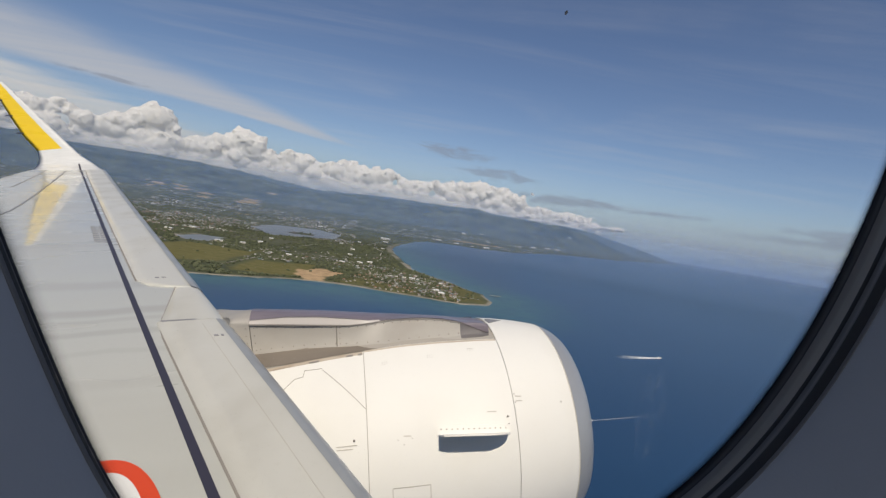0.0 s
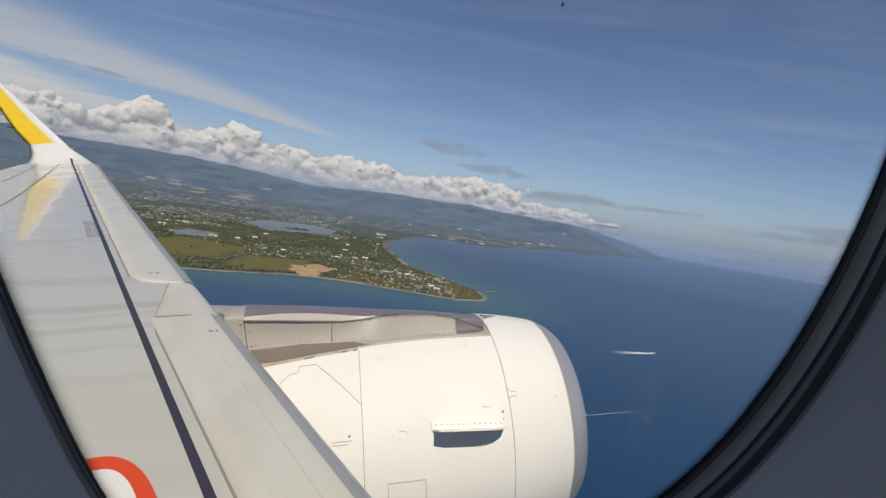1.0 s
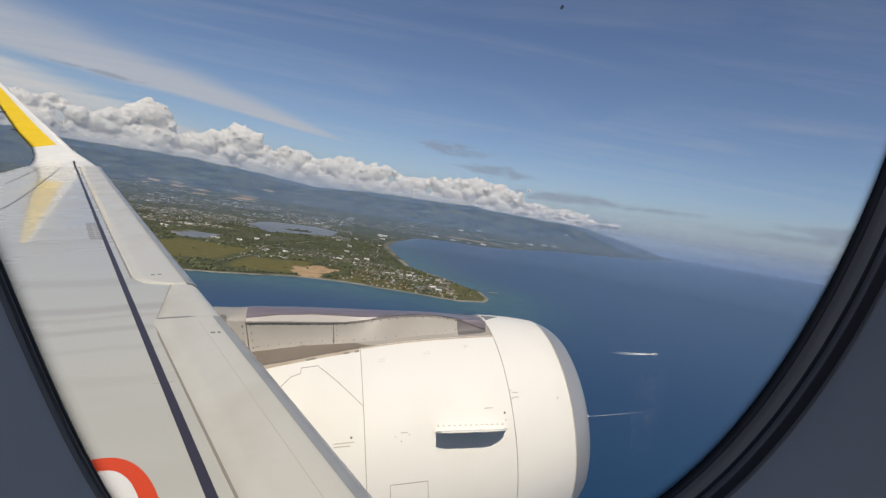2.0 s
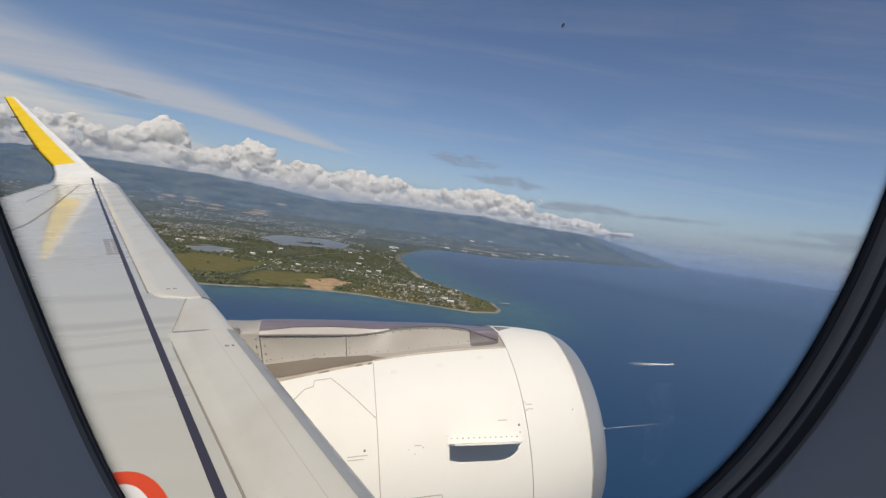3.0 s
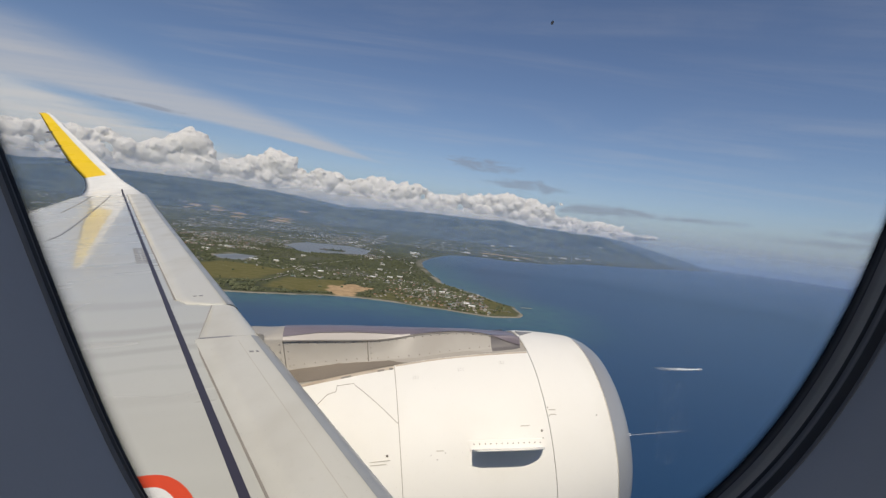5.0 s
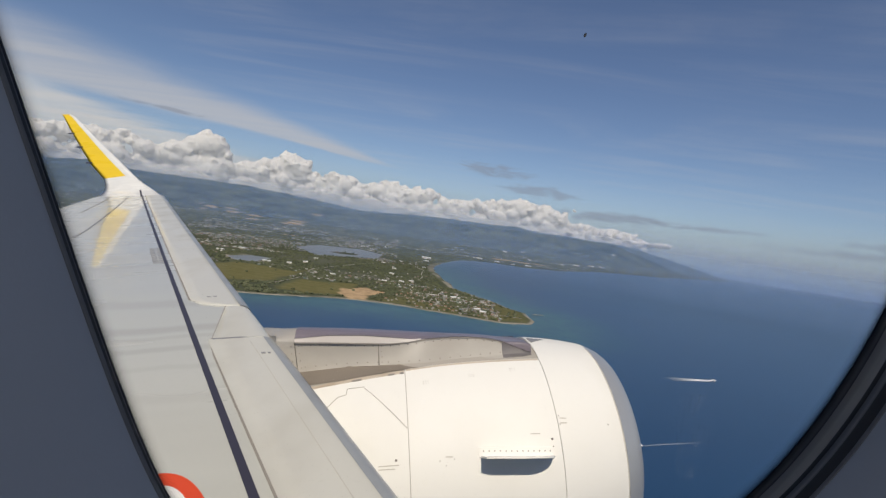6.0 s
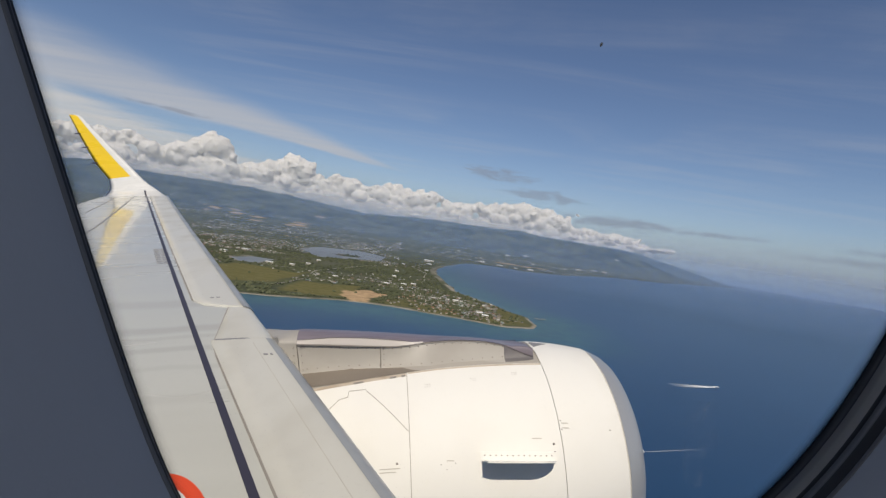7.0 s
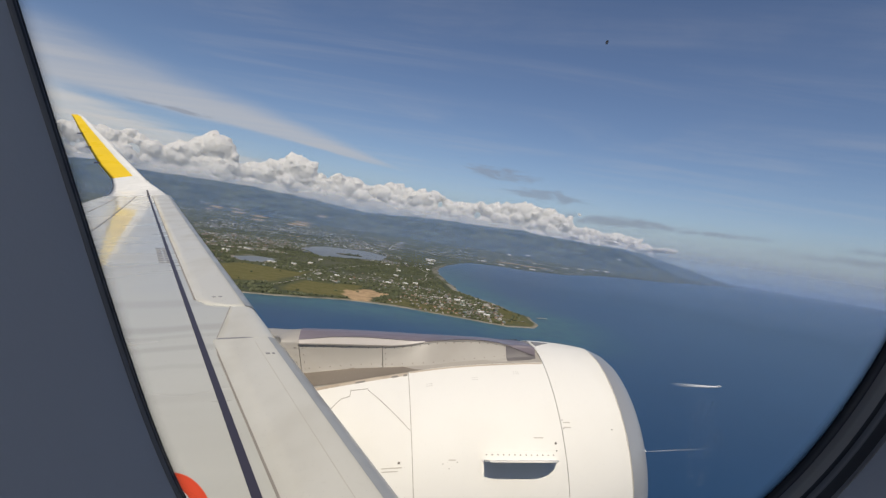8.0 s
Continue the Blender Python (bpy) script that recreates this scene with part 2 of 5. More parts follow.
def sea_material():
    mat, nt, b = material("sea_water", (0.012, 0.045, 0.10), 0.16, spec=0.5)
    co = object_coord(nt)
    shallow = nt.nodes.new("ShaderNodeAttribute")
    shallow.attribute_name = "shallow"
    patch = noise_node(nt, mapped(nt, co, scale=(0.004, 0.006, 1)), 1.0, 3, 0.5)
    deep = mix(nt, ramp(nt, patch, 0.3, 0.7), (0.0120, 0.048, 0.114), (0.0140, 0.056, 0.129))
    reef = mix(nt, ramp(nt, noise_node(nt, co, 0.05, 4, 0.6), 0.4, 0.65), (0.040, 0.112, 0.110), (0.024, 0.078, 0.102))
    nt.links.new(mix(nt, shallow.outputs["Fac"], deep, reef), b.inputs["Base Color"])
    b.inputs["Roughness"].default_value = 0.3
    return mat


def land_material():
    mat, nt, b = material("tropical_land", (0.05, 0.07, 0.03), 0.9, spec=0.15)
    co = object_coord(nt)

    def layer(name):
        a = nt.nodes.new("ShaderNodeAttribute")
        a.attribute_name = name
        return a.outputs["Fac"]
    big = noise_node(nt, co, 0.012, 5, 0.6)
    small = noise_node(nt, co, 0.11, 5, 0.65)
    green = mix(nt, ramp(nt, big, 0.35, 0.65), (0.058, 0.068, 0.044), (0.092, 0.100, 0.058))
    green = mix(nt, ramp(nt, small, 0.45, 0.7), green, (0.095, 0.105, 0.045))
    grass = mix(nt, ramp(nt, small, 0.35, 0.65), (0.128, 0.120, 0.042), (0.165, 0.148, 0.062))
    c = mix(nt, layer("field"), green, grass)
    dust = mix(nt, ramp(nt, small, 0.3, 0.7), (0.20, 0.18, 0.15), (0.11, 0.115, 0.09))
    c = mix(nt, layer("town"), c, dust)
    sand = mix(nt, ramp(nt, small, 0.35, 0.7), (0.52, 0.36, 0.21), (0.36, 0.25, 0.14))
    c = mix(nt, layer("beach"), c, mix(nt, ramp(nt, small, 0.3, 0.7), (0.36, 0.33, 0.27), (0.26, 0.235, 0.19)))
    clump = noise_node(nt, co, 0.03, 6, 0.68)
    wood = mix(nt, ramp(nt, clump, 0.42, 0.60), (0.040, 0.052, 0.031), (0.125, 0.132, 0.078))
    wood = mix(nt, math_node(nt, "MULTIPLY", ramp(nt, noise_node(nt, co, 0.055, 4, 0.6), 0.60, 0.68), 0.7), wood, (0.19, 0.185, 0.14))
    upland = mix(nt, ramp(nt, noise_node(nt, co, 0.008, 8, 0.74), 0.40, 0.62), (0.018, 0.030, 0.020), (0.112, 0.122, 0.066))
    c = mix(nt, layer("farmland"), c, wood)
    c = mix(nt, layer("upland"), c, upland)
    c = mix(nt, layer("sand"), c, sand)
    nt.links.new(c, b.inputs["Base Color"])
    return mat


def cloud_material():
    """Cumulus droplets: bright, matt, and letting some light through."""
    mat, nt, b = material("cumulus_cloud", (0.93, 0.915, 0.885), 1.0, spec=0.0)
    thin = nt.nodes.new("ShaderNodeBsdfTranslucent")
    thin.inputs[0].default_value = (0.90, 0.885, 0.86, 1)
    both = nd(nt, "ShaderNodeMixShader", Fac=0.46)
    nt.links.new(b.outputs[0], both.inputs[1])
    nt.links.new(thin.outputs[0], both.inputs[2])
    nt.links.new(both.outputs[0], nt.nodes["Material Output"].inputs["Surface"])
    bump(nt, b, noise_node(nt, object_coord(nt), 0.05, 5, 0.6), 0.18, 8.0)
    return mat


def leaf_material():
    mat, nt, b = material("tree_leaves", (0.05, 0.07, 0.03), 0.85, spec=0.2)
    geo = nt.nodes.new("ShaderNodeNewGeometry")
    r = geo.outputs["Random Per Island"]
    c = mix(nt, r, (0.064, 0.076, 0.044), (0.150, 0.156, 0.090))
    c = mix(nt, ramp(nt, noise_node(nt, object_coord(nt), 0.9, 3, 0.6), 0.4, 0.7), c, (0.088, 0.102, 0.052))
    nt.links.new(c, b.inputs["Base Color"])
    return mat


def roof_material(name, stops):
    mat, nt, b = material(name, (0.4, 0.38, 0.35), 0.6)
    geo = nt.nodes.new("ShaderNodeNewGeometry")
    cr = nt.nodes.new("ShaderNodeValToRGB")
    nt.links.new(geo.outputs["Random Per Island"], cr.inputs[0])
    cr.color_ramp.interpolation = "CONSTANT"
    el = cr.color_ramp.elements
    el[0].position, el[0].color = stops[0][0], (*stops[0][1], 1)
    el[1].position, el[1].color = stops[1][0], (*stops[1][1], 1)
    for p, col in stops[2:]:
        e = el.new(p)
        e.color = (*col, 1)
    nt.links.new(cr.outputs[0], b.inputs["Base Color"])
    return mat


SEA, LAND, LEAF, CLOUD = sea_material(), land_material(), leaf_material(), cloud_material()
ROOFS = roof_material("town_roofs", [(0.0, (0.16, 0.15, 0.14)), (0.22, (0.26, 0.25, 0.23)), (0.42, (0.24, 0.17, 0.12)), (0.52, (0.20, 0.11, 0.075)),
                                     (0.60, (0.36, 0.34, 0.30)), (0.72, (0.19, 0.22, 0.25)), (0.79, (0.60, 0.58, 0.54)), (0.92, (0.15, 0.22, 0.18))])
FAR_ROOFS = roof_material("far_town_roofs", [(0.0, (0.15, 0.15, 0.145)), (0.3, (0.27, 0.26, 0.25)), (0.55, (0.36, 0.35, 0.33)), (0.70, (0.18, 0.17, 0.16)),
                                             (0.80, (0.50, 0.48, 0.45)), (0.89, (0.34, 0.25, 0.19)), (0.93, (0.70, 0.68, 0.64))])
WHITE_WALL = material("white_plaster", (0.47, 0.43, 0.36), 0.7)[0]
WHITE_ROOF = material("white_sheet_roof", (0.78, 0.78, 0.77), 0.45)[0]
TILE_ROOF = material("terracotta_roof", (0.27, 0.14, 0.085), 0.75)[0]
GREY_ROOF = material("grey_sheet_roof", (0.26, 0.25, 0.23), 0.6)[0]
HULL = material("white_hull", (0.80, 0.80, 0.80), 0.35)[0]
DECK_GLASS = material("dark_cabin_glass", (0.03, 0.04, 0.05), 0.15)[0]

# ---- mesh helpers ----


def mesh_object(name, verts, faces, mat, parent=None, smooth=True, label=""):
    me = bpy.data.meshes.new(name)
    me.from_pydata([tuple(map(float, v)) for v in verts], [], [tuple(map(int, q)) for q in faces])
    me.materials.append(mat)
    if smooth:
        me.polygons.foreach_set("use_smooth", [True] * len(me.polygons))
    me.update()
    ob = new(name, me)
    if parent is not None:
        ob.parent = parent
    if label:
        tagged(ob, label)
    return ob


def part(name, bm, mat, parent, label=""):
    me = bpy.data.meshes.new(name)
    bmesh.ops.recalc_face_normals(bm, faces=bm.faces)
    bm.to_mesh(me)
    bm.free()
    me.materials.append(mat)
    ob = new(name, me)
    ob.parent = parent
    if label:
        tagged(ob, label)
    return ob


def box(bm, x0, x1, y0, y1, z0, z1):
    v = [bm.verts.new(p) for p in ((x0, y0, z0), (x1, y0, z0), (x1, y1, z0), (x0, y1, z0), (x0, y0, z1), (x1, y0, z1), (x1, y1, z1), (x0, y1, z1))]
    for q in ((0, 3, 2, 1), (4, 5, 6, 7), (0, 1, 5, 4), (1, 2, 6, 5), (2, 3, 7, 6), (3, 0, 4, 7)):
        bm.faces.new([v[i] for i in q])


def grid_faces(rows, cols, wrap=False):
    out = []
    for i in range(rows - 1):
        for j in range(cols if wrap else cols - 1):
            k = (j + 1) % cols
            out.append((i * cols + j, i * cols + k, (i + 1) * cols + k, (i + 1) * cols + j))
    return out


# ---- sea, land and hills ----
COAST = [(-4900, -900), (-2200, 60), (-900, 250), (-330, 372), (-211, 405), (-166, 424), (-113, 454), (-67, 467), (-10, 457), (44, 457), (70, 473), (80, 500), (80, 541),
         (64, 556), (33, 612), (-10, 676), (-47, 872), (-57, 979), (-50, 1140), (-26, 1300), (22, 1410), (100, 1470), (175, 1450), (325, 1585),
         (505, 1895), (685, 2090), (921, 2320), (1244, 2735), (1657, 3255), (2279, 4110), (2400, 6000), (-6000, 6000), (-6000, -900)]


def signed_inside(px, py, poly):
    """Distance to a closed outline, positive inside it."""
    pts = np.array(poly, float)
    best, inside = np.full(px.shape, 1e9), np.zeros(px.shape, bool)
    for (ax, ay), (bx, by) in zip(pts, np.roll(pts, -1, 0)):
        ux, uy = bx - ax, by - ay
        t = np.clip(((px - ax) * ux + (py - ay) * uy) / (ux * ux + uy * uy), 0, 1)
        best = np.minimum(best, np.hypot(px - ax - t * ux, py - ay - t * uy))
        with np.errstate(divide="ignore", invalid="ignore"):
            inside ^= ((ay > py) != (by > py)) & (px < ux * (py - ay) / (uy if uy else 1e-9) + ax)
    return np.where(inside, best, -best)


def step(a, b, x):
    t = np.clip((x - a) / (b - a), 0, 1)
    return t * t * (3 - 2 * t)


def fractal(x, y, scale, octaves=5, seed=0, gain=0.5):
    """Value noise on numpy arrays, about -1 to 1."""
    total, amp, norm = np.zeros_like(x), 1.0, 0.0
    for k in range(octaves):
        rng = np.random.RandomState(seed + k)
        table = rng.uniform(-1, 1, (256, 256))
        fx, fy = x / scale + 37.3 * k, y / scale + 11.9 * k
        ix, iy = np.floor(fx).astype(int), np.floor(fy).astype(int)
        tx, ty = fx - ix, fy - iy
        tx, ty = tx * tx * (3 - 2 * tx), ty * ty * (3 - 2 * ty)
        a, b = table[ix % 256, iy % 256], table[(ix + 1) % 256, iy % 256]
        c, d = table[ix % 256, (iy + 1) % 256], table[(ix + 1) % 256, (iy + 1) % 256]
        total += amp * ((a * (1 - tx) + b * tx) * (1 - ty) + (c * (1 - tx) + d * tx) * ty)
        norm, amp, scale = norm + amp, amp * gain, scale / 2
    return total / norm


LAKE = [(-338, 975), (-345, 1060), (-340, 1131), (-259, 1187), (-192, 1125), (-182, 974), (-230, 918), (-268, 866)]
ISLAND = [(-275, 985), (-258, 968), (-225, 985), (-228, 1020), (-255, 1015)]
POND = [(-327, 655), (-316, 704), (-286, 703), (-280, 640), (-300, 630)]
FIELD_A = [(-300, 520), (-285, 600), (-206, 590), (-200, 640), (-193, 480), (-240, 455)]
FIELD_B = [(-180, 440), (-182, 535), (-119, 560), (-112, 475), (-130, 458)]
FIELD_C = [(22, 464), (70, 478), (77, 515), (66, 545), (48, 560), (20, 585), (12, 570), (35, 535), (30, 500)]
FIELD_D = [(-82, 476), (-30, 468), (0, 466), (8, 490), (-18, 505), (-60, 530)]
SAND = [(-121, 491), (-125, 514), (-117, 515), (-112, 533), (-103, 541), (-97, 525), (-83, 528), (-83, 516), (-91, 486), (-91, 468), (-100, 461), (-110, 464)]


PATCHES = [(-1102, 1951, 15), (-1121, 2044, 22), (-1058, 2111, 20), (-1008, 2028, 24), (-1186, 2073, 14), (-843, 1851, 20), (-909, 2022, 20), (-735, 1916, 24), (-729, 1989, 34), (-740, 2096, 30), (-796, 2511, 26), (-500, 1344, 16), (120, 1720, 22), (160, 1740, 20), (215, 1720, 24), (262, 1745, 20)]   # bare earth: x, y, radius


def coast_distance(x, y):
    d = signed_inside(x, y, COAST) + 9 * fractal(x, y, 60, 4, 3)
    lake = np.maximum(signed_inside(x, y, LAKE) + 10 * fractal(x, y, 60, 3, 9), signed_inside(x, y, POND) + 4 * fractal(x, y, 30, 3, 12))
    lake = np.minimum(lake, -signed_inside(x, y, ISLAND) - 4)
    return np.minimum(d, -lake)


RIDGE_AZ = [-60, -43, -39.5, -35.5, -32.9, -28.8, -24.5, -20.4, -16, -13, -9.7, -6.5, -3, 0, 5, 11, 16.4, 19, 22.6, 26, 29, 32]
RIDGE_Z = [150, 157, 188, 185, 183, 202, 194, 182, 160, 140, 148, 164, 168, 168, 168, 156, 144, 128, 96, 78, 45, 0]


def land_height(x, y):
    az, r = np.degrees(np.arctan2(x, y)), np.hypot(x, y)
    d = coast_distance(x, y)
    h = np.clip(np.where(d > 0, d * 0.10, d * 0.8), -14, 0.8) + np.clip(d, 0, 60) / 60 * (0.5 + 0.6 * fractal(x, y, 90, 3, 21))
    hill = np.interp(az, RIDGE_AZ, RIDGE_Z)
    spur = fractal(x, y, 900, 6, 40, 0.55) + 0.35 * np.abs(fractal(x, y, 420, 4, 47, 0.5)) - 0.08
    rise = step(1500, 3900, r) ** 1.4 * step(0, 500, d)
    knolls = 17 * fractal(x, y, 150, 4, 49, 0.6) * step(2600, 3600, r)
    return h + rise * (hill * (0.96 + 0.42 * spur * (1 - 0.7 * step(3300, 4000, r))) + knolls)


def polar_sheet(name, az, ranges, height, mat):
    a, r = np.meshgrid(np.radians(az), ranges)
    x, y = r * np.sin(a), r * np.cos(a)
    z = height(x, y)
    me = bpy.data.meshes.new(name)
    n, m = x.shape
    i = np.arange(n * m).reshape(n, m)
    quads = np.stack([i[:-1, :-1], i[:-1, 1:], i[1:, 1:], i[1:, :-1]], -1).reshape(-1, 4)
    if name == "ground":
        dry = (z.ravel()[quads] > -0.6).any(1)
        quads = quads[dry]
    me.vertices.add(n * m)
    me.vertices.foreach_set("co", np.stack([x, y, z], -1).ravel())
    me.loops.add(quads.size)
    me.loops.foreach_set("vertex_index", quads.ravel())
    me.polygons.add(len(quads))
    me.polygons.foreach_set("loop_start", np.arange(len(quads)) * 4)
    me.polygons.foreach_set("loop_total", np.full(len(quads), 4))
    me.update(calc_edges=True)
    me.polygons.foreach_set("use_smooth", np.ones(len(quads), bool))
    me.materials.append(mat)
    ob = new(name, me)
    return ob, x, y, z


def add_layer(ob, name, values):
    layer = ob.data.attributes.new(name, "FLOAT", "POINT")
    layer.data.foreach_set("value", np.ascontiguousarray(values.ravel(), dtype=np.float32))


def make_land():
    az = np.linspace(-62, 40, 760)
    ranges = np.concatenate([np.geomspace(330, 1700, 420), np.geomspace(1710, 4880, 170)])
    ob, x, y, z = polar_sheet("ground", az, ranges, land_height, LAND)
    r = np.hypot(x, y)
    blur = 14 * fractal(x, y, 40, 4, 60)
    field = np.maximum(step(-6, 6, signed_inside(x, y, FIELD_A) + blur), step(-6, 6, signed_inside(x, y, FIELD_B) + blur))
    field = np.maximum(field, 0.7 * np.maximum(step(-8, 8, signed_inside(x, y, FIELD_C) + blur), step(-8, 8, signed_inside(x, y, FIELD_D) + blur)))
    sand = step(-3, 3, signed_inside(x, y, SAND) + 0.25 * blur + 7 * fractal(x, y, 12, 3, 63))
    for px, py, rad in PATCHES:
        sand = np.maximum(sand, 0.95 * step(rad, rad * 0.75, np.hypot((x - px) * 0.8, (y - py) * 0.7) + 1.0 * blur + 18 * fractal(x, y, 22, 3, 62)))
    d = coast_distance(x, y)
    beach = step(6.5, 2.5, d - 3 * step(560, 640, y) - 4 * step(640, 760, y) * step(1500, 1150, y) * step(-140, -90, x)) * step(2600, 1500, r) * 0.95 * step(-0.55, 0.0, fractal(x, y, 34, 3, 61))
    town = step(0.05, 0.35, fractal(x, y, 130, 5, 70)) * (0.35 + 0.4 * step(900, 1500, r) * step(-8, -18, np.degrees(np.arctan2(x, y)))) * step(2700, 2000, r)
    add_layer(ob, "field", field)
    add_layer(ob, "sand", sand)
    add_layer(ob, "beach", beach)
    add_layer(ob, "town", town * (1 - field))
    add_layer(ob, "farmland", 0.85 * step(650, 1300, r))
    add_layer(ob, "upland", step(4, 40, z + 12 * fractal(x, y, 160, 4, 64)) * step(1500, 2400, r))
    tagged(ob, "green coastal land with fields, town and blue hills", "ground", kind="structure")


def make_sea():
    az = np.linspace(-180, 180, 481)
    ranges = np.concatenate([[0.0], np.geomspace(2, 4950, 230)])
    ob, x, y, z = polar_sheet("water", az, ranges, lambda x, y: np.zeros_like(x), SEA)
    d = coast_distance(x, y)
    edge, far = d + 26 * fractal(x, y, 70, 4, 80), np.hypot(x, y)
    shallow = np.maximum(step(-110, -8, edge) * step(1400, 700, far), 0.4 * step(-130, -8, edge) * step(1900, 1000, far))
    add_layer(ob, "shallow", shallow)
    tagged(ob, "calm deep blue sea with turquoise shallows", "sea", kind="structure")


def make_lake(name, poly, mat, label):
    pts = [Vector((x, y, 0.12)) for x, y in poly]
    centre = sum(pts, Vector()) / len(pts)
    verts = [centre] + [centre + (p - centre) * 1.15 for p in pts]
    for v in verts:
        v.z = 0.12
    ob = mesh_object(name, verts, [(0, 1 + k, 1 + (k + 1) % len(pts)) for k in range(len(pts))], mat, smooth=False)
    tagged(ob, label, "lake", kind="structure")


def lake_material():
    mat, nt, b = material("lake_water", (0.16, 0.17, 0.17), 0.30)
    co = object_coord(nt)
    nt.links.new(mix(nt, noise_node(nt, co, 0.02, 4, 0.6), (0.13, 0.15, 0.155), (0.20, 0.20, 0.19)), b.inputs["Base Color"])
    return mat


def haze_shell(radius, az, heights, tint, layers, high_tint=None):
    """One see-through tinted shell painted as haze: layers of (strength, z where it begins, z where it is full, z where
    it thins, z where it ends).
    """
    mat, nt, b = material("painted_haze", tint, 1.0, spec=0.0)
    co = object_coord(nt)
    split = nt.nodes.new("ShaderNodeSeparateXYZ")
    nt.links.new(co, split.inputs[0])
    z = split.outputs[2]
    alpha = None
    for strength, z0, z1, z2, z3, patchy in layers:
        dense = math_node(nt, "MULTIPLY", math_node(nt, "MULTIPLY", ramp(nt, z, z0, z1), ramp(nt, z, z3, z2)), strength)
        if patchy:                                 # the murk painted under the clouds is uneven, and thins out at their end
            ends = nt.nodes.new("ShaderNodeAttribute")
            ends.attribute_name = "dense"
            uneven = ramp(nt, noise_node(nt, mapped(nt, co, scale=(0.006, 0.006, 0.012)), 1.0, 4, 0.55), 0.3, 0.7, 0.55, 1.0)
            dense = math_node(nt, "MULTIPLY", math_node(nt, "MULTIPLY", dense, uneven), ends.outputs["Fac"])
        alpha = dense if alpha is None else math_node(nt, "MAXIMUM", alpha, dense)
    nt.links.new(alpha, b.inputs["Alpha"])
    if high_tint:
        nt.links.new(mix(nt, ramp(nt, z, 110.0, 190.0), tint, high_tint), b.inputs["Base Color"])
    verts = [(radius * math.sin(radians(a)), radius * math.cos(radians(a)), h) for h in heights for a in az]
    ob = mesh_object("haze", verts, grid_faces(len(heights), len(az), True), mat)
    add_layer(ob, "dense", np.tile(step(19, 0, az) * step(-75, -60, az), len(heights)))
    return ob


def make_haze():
    """Haze of distance put into tinted see-through shells all round, clear at the water and fading out upwards."""
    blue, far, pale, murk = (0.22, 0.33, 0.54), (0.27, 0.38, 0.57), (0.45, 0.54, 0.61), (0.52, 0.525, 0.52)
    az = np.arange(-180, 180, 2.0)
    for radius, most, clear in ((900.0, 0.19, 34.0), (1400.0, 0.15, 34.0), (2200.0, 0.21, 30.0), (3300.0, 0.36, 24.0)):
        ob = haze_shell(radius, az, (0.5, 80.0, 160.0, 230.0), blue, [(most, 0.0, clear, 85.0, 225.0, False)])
        tagged(ob, "blue tinted shell painted to look like haze over the coast", "haze", kind="stuff")
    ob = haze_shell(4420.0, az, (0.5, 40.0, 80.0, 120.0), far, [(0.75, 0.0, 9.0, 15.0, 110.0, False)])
    tagged(ob, "blue tinted shell painted as haze along the sea's horizon", "haze", kind="stuff")
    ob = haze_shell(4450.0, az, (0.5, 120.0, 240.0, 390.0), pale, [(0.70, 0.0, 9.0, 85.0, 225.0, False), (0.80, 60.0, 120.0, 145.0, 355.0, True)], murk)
    tagged(ob, "pale tinted shell painted as murk along the horizon and under the clouds", "haze", kind="stuff")


make_sea()
make_land()
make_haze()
LAKE_WATER = lake_material()
make_lake("water_lake", LAKE, LAKE_WATER, "pale grey still lake with a wooded islet")
make_lake("water_pond", POND, LAKE_WATER, "pale grey still pond among trees")

# ---- airliner: wing ----
airliner = new("airliner")
airliner.matrix_world = AIR
tagged(airliner, "white and grey jet airliner wing and engine with yellow winglet", "airliner")


def le_x(y):
    return -1.004 - 0.497 * (y - 4.15)


def le_z(y):
    return 0.0007 * y * y + 0.1605 * y - 1.5838


def chord(y):
    return 1.75 + 0.32 * (15.2 - y) if y > 4.8 else 5.08 + 0.5 * (4.8 - y)


NOSE = [(0.40, -0.23), (0.22, -0.21), (0.10, -0.175), (0.045, -0.135), (0.014, -0.085), (0.006, -0.04), (0.0, 0.0)]


def top_z(u):
    return 0.055 * (1 - math.exp(-u / 0.032)) - 0.012 * u


def wing_point(y, u, lift=0.0):
    return Vector((le_x(y) - u, y, le_z(y) + top_z(u) + lift))


def section(y, top_us):
    """Section points from the lower nose round to the upper side, as (u, z)."""
    return NOSE + [(u, top_z(u)) for u in top_us]


def make_wing():
    ys = list(np.linspace(-0.6, 15.0, 62))
    fr = [0.006, 0.014, 0.03, 0.06, 0.10, 0.16, 0.24, 0.34, 0.5, 0.7]
    verts = []
    for y in ys:
        c = chord(y)
        us = fr + [0.7 + (c - 0.7) * k for k in (0.15, 0.35, 0.55, 0.75, 0.9, 1.0)]
        ring = [(c, top_z(c) - 0.01), (c * 0.8, top_z(c) - 0.04 * c), (c * 0.45, -0.085 * c), (0.9, -0.20)] + section(y, us)
        verts += [(le_x(y) - u, y, le_z(y) + z) for u, z in ring]
    n = len(verts) // len(ys)
    faces = grid_faces(len(ys), n, wrap=True)
    faces.append(tuple(range(n - 1, -1, -1)))
    wing = mesh_object("wing", verts, faces, WING_GREY, airliner, label="light grey painted wing with grime streaks")
    return wing


wing = make_wing()


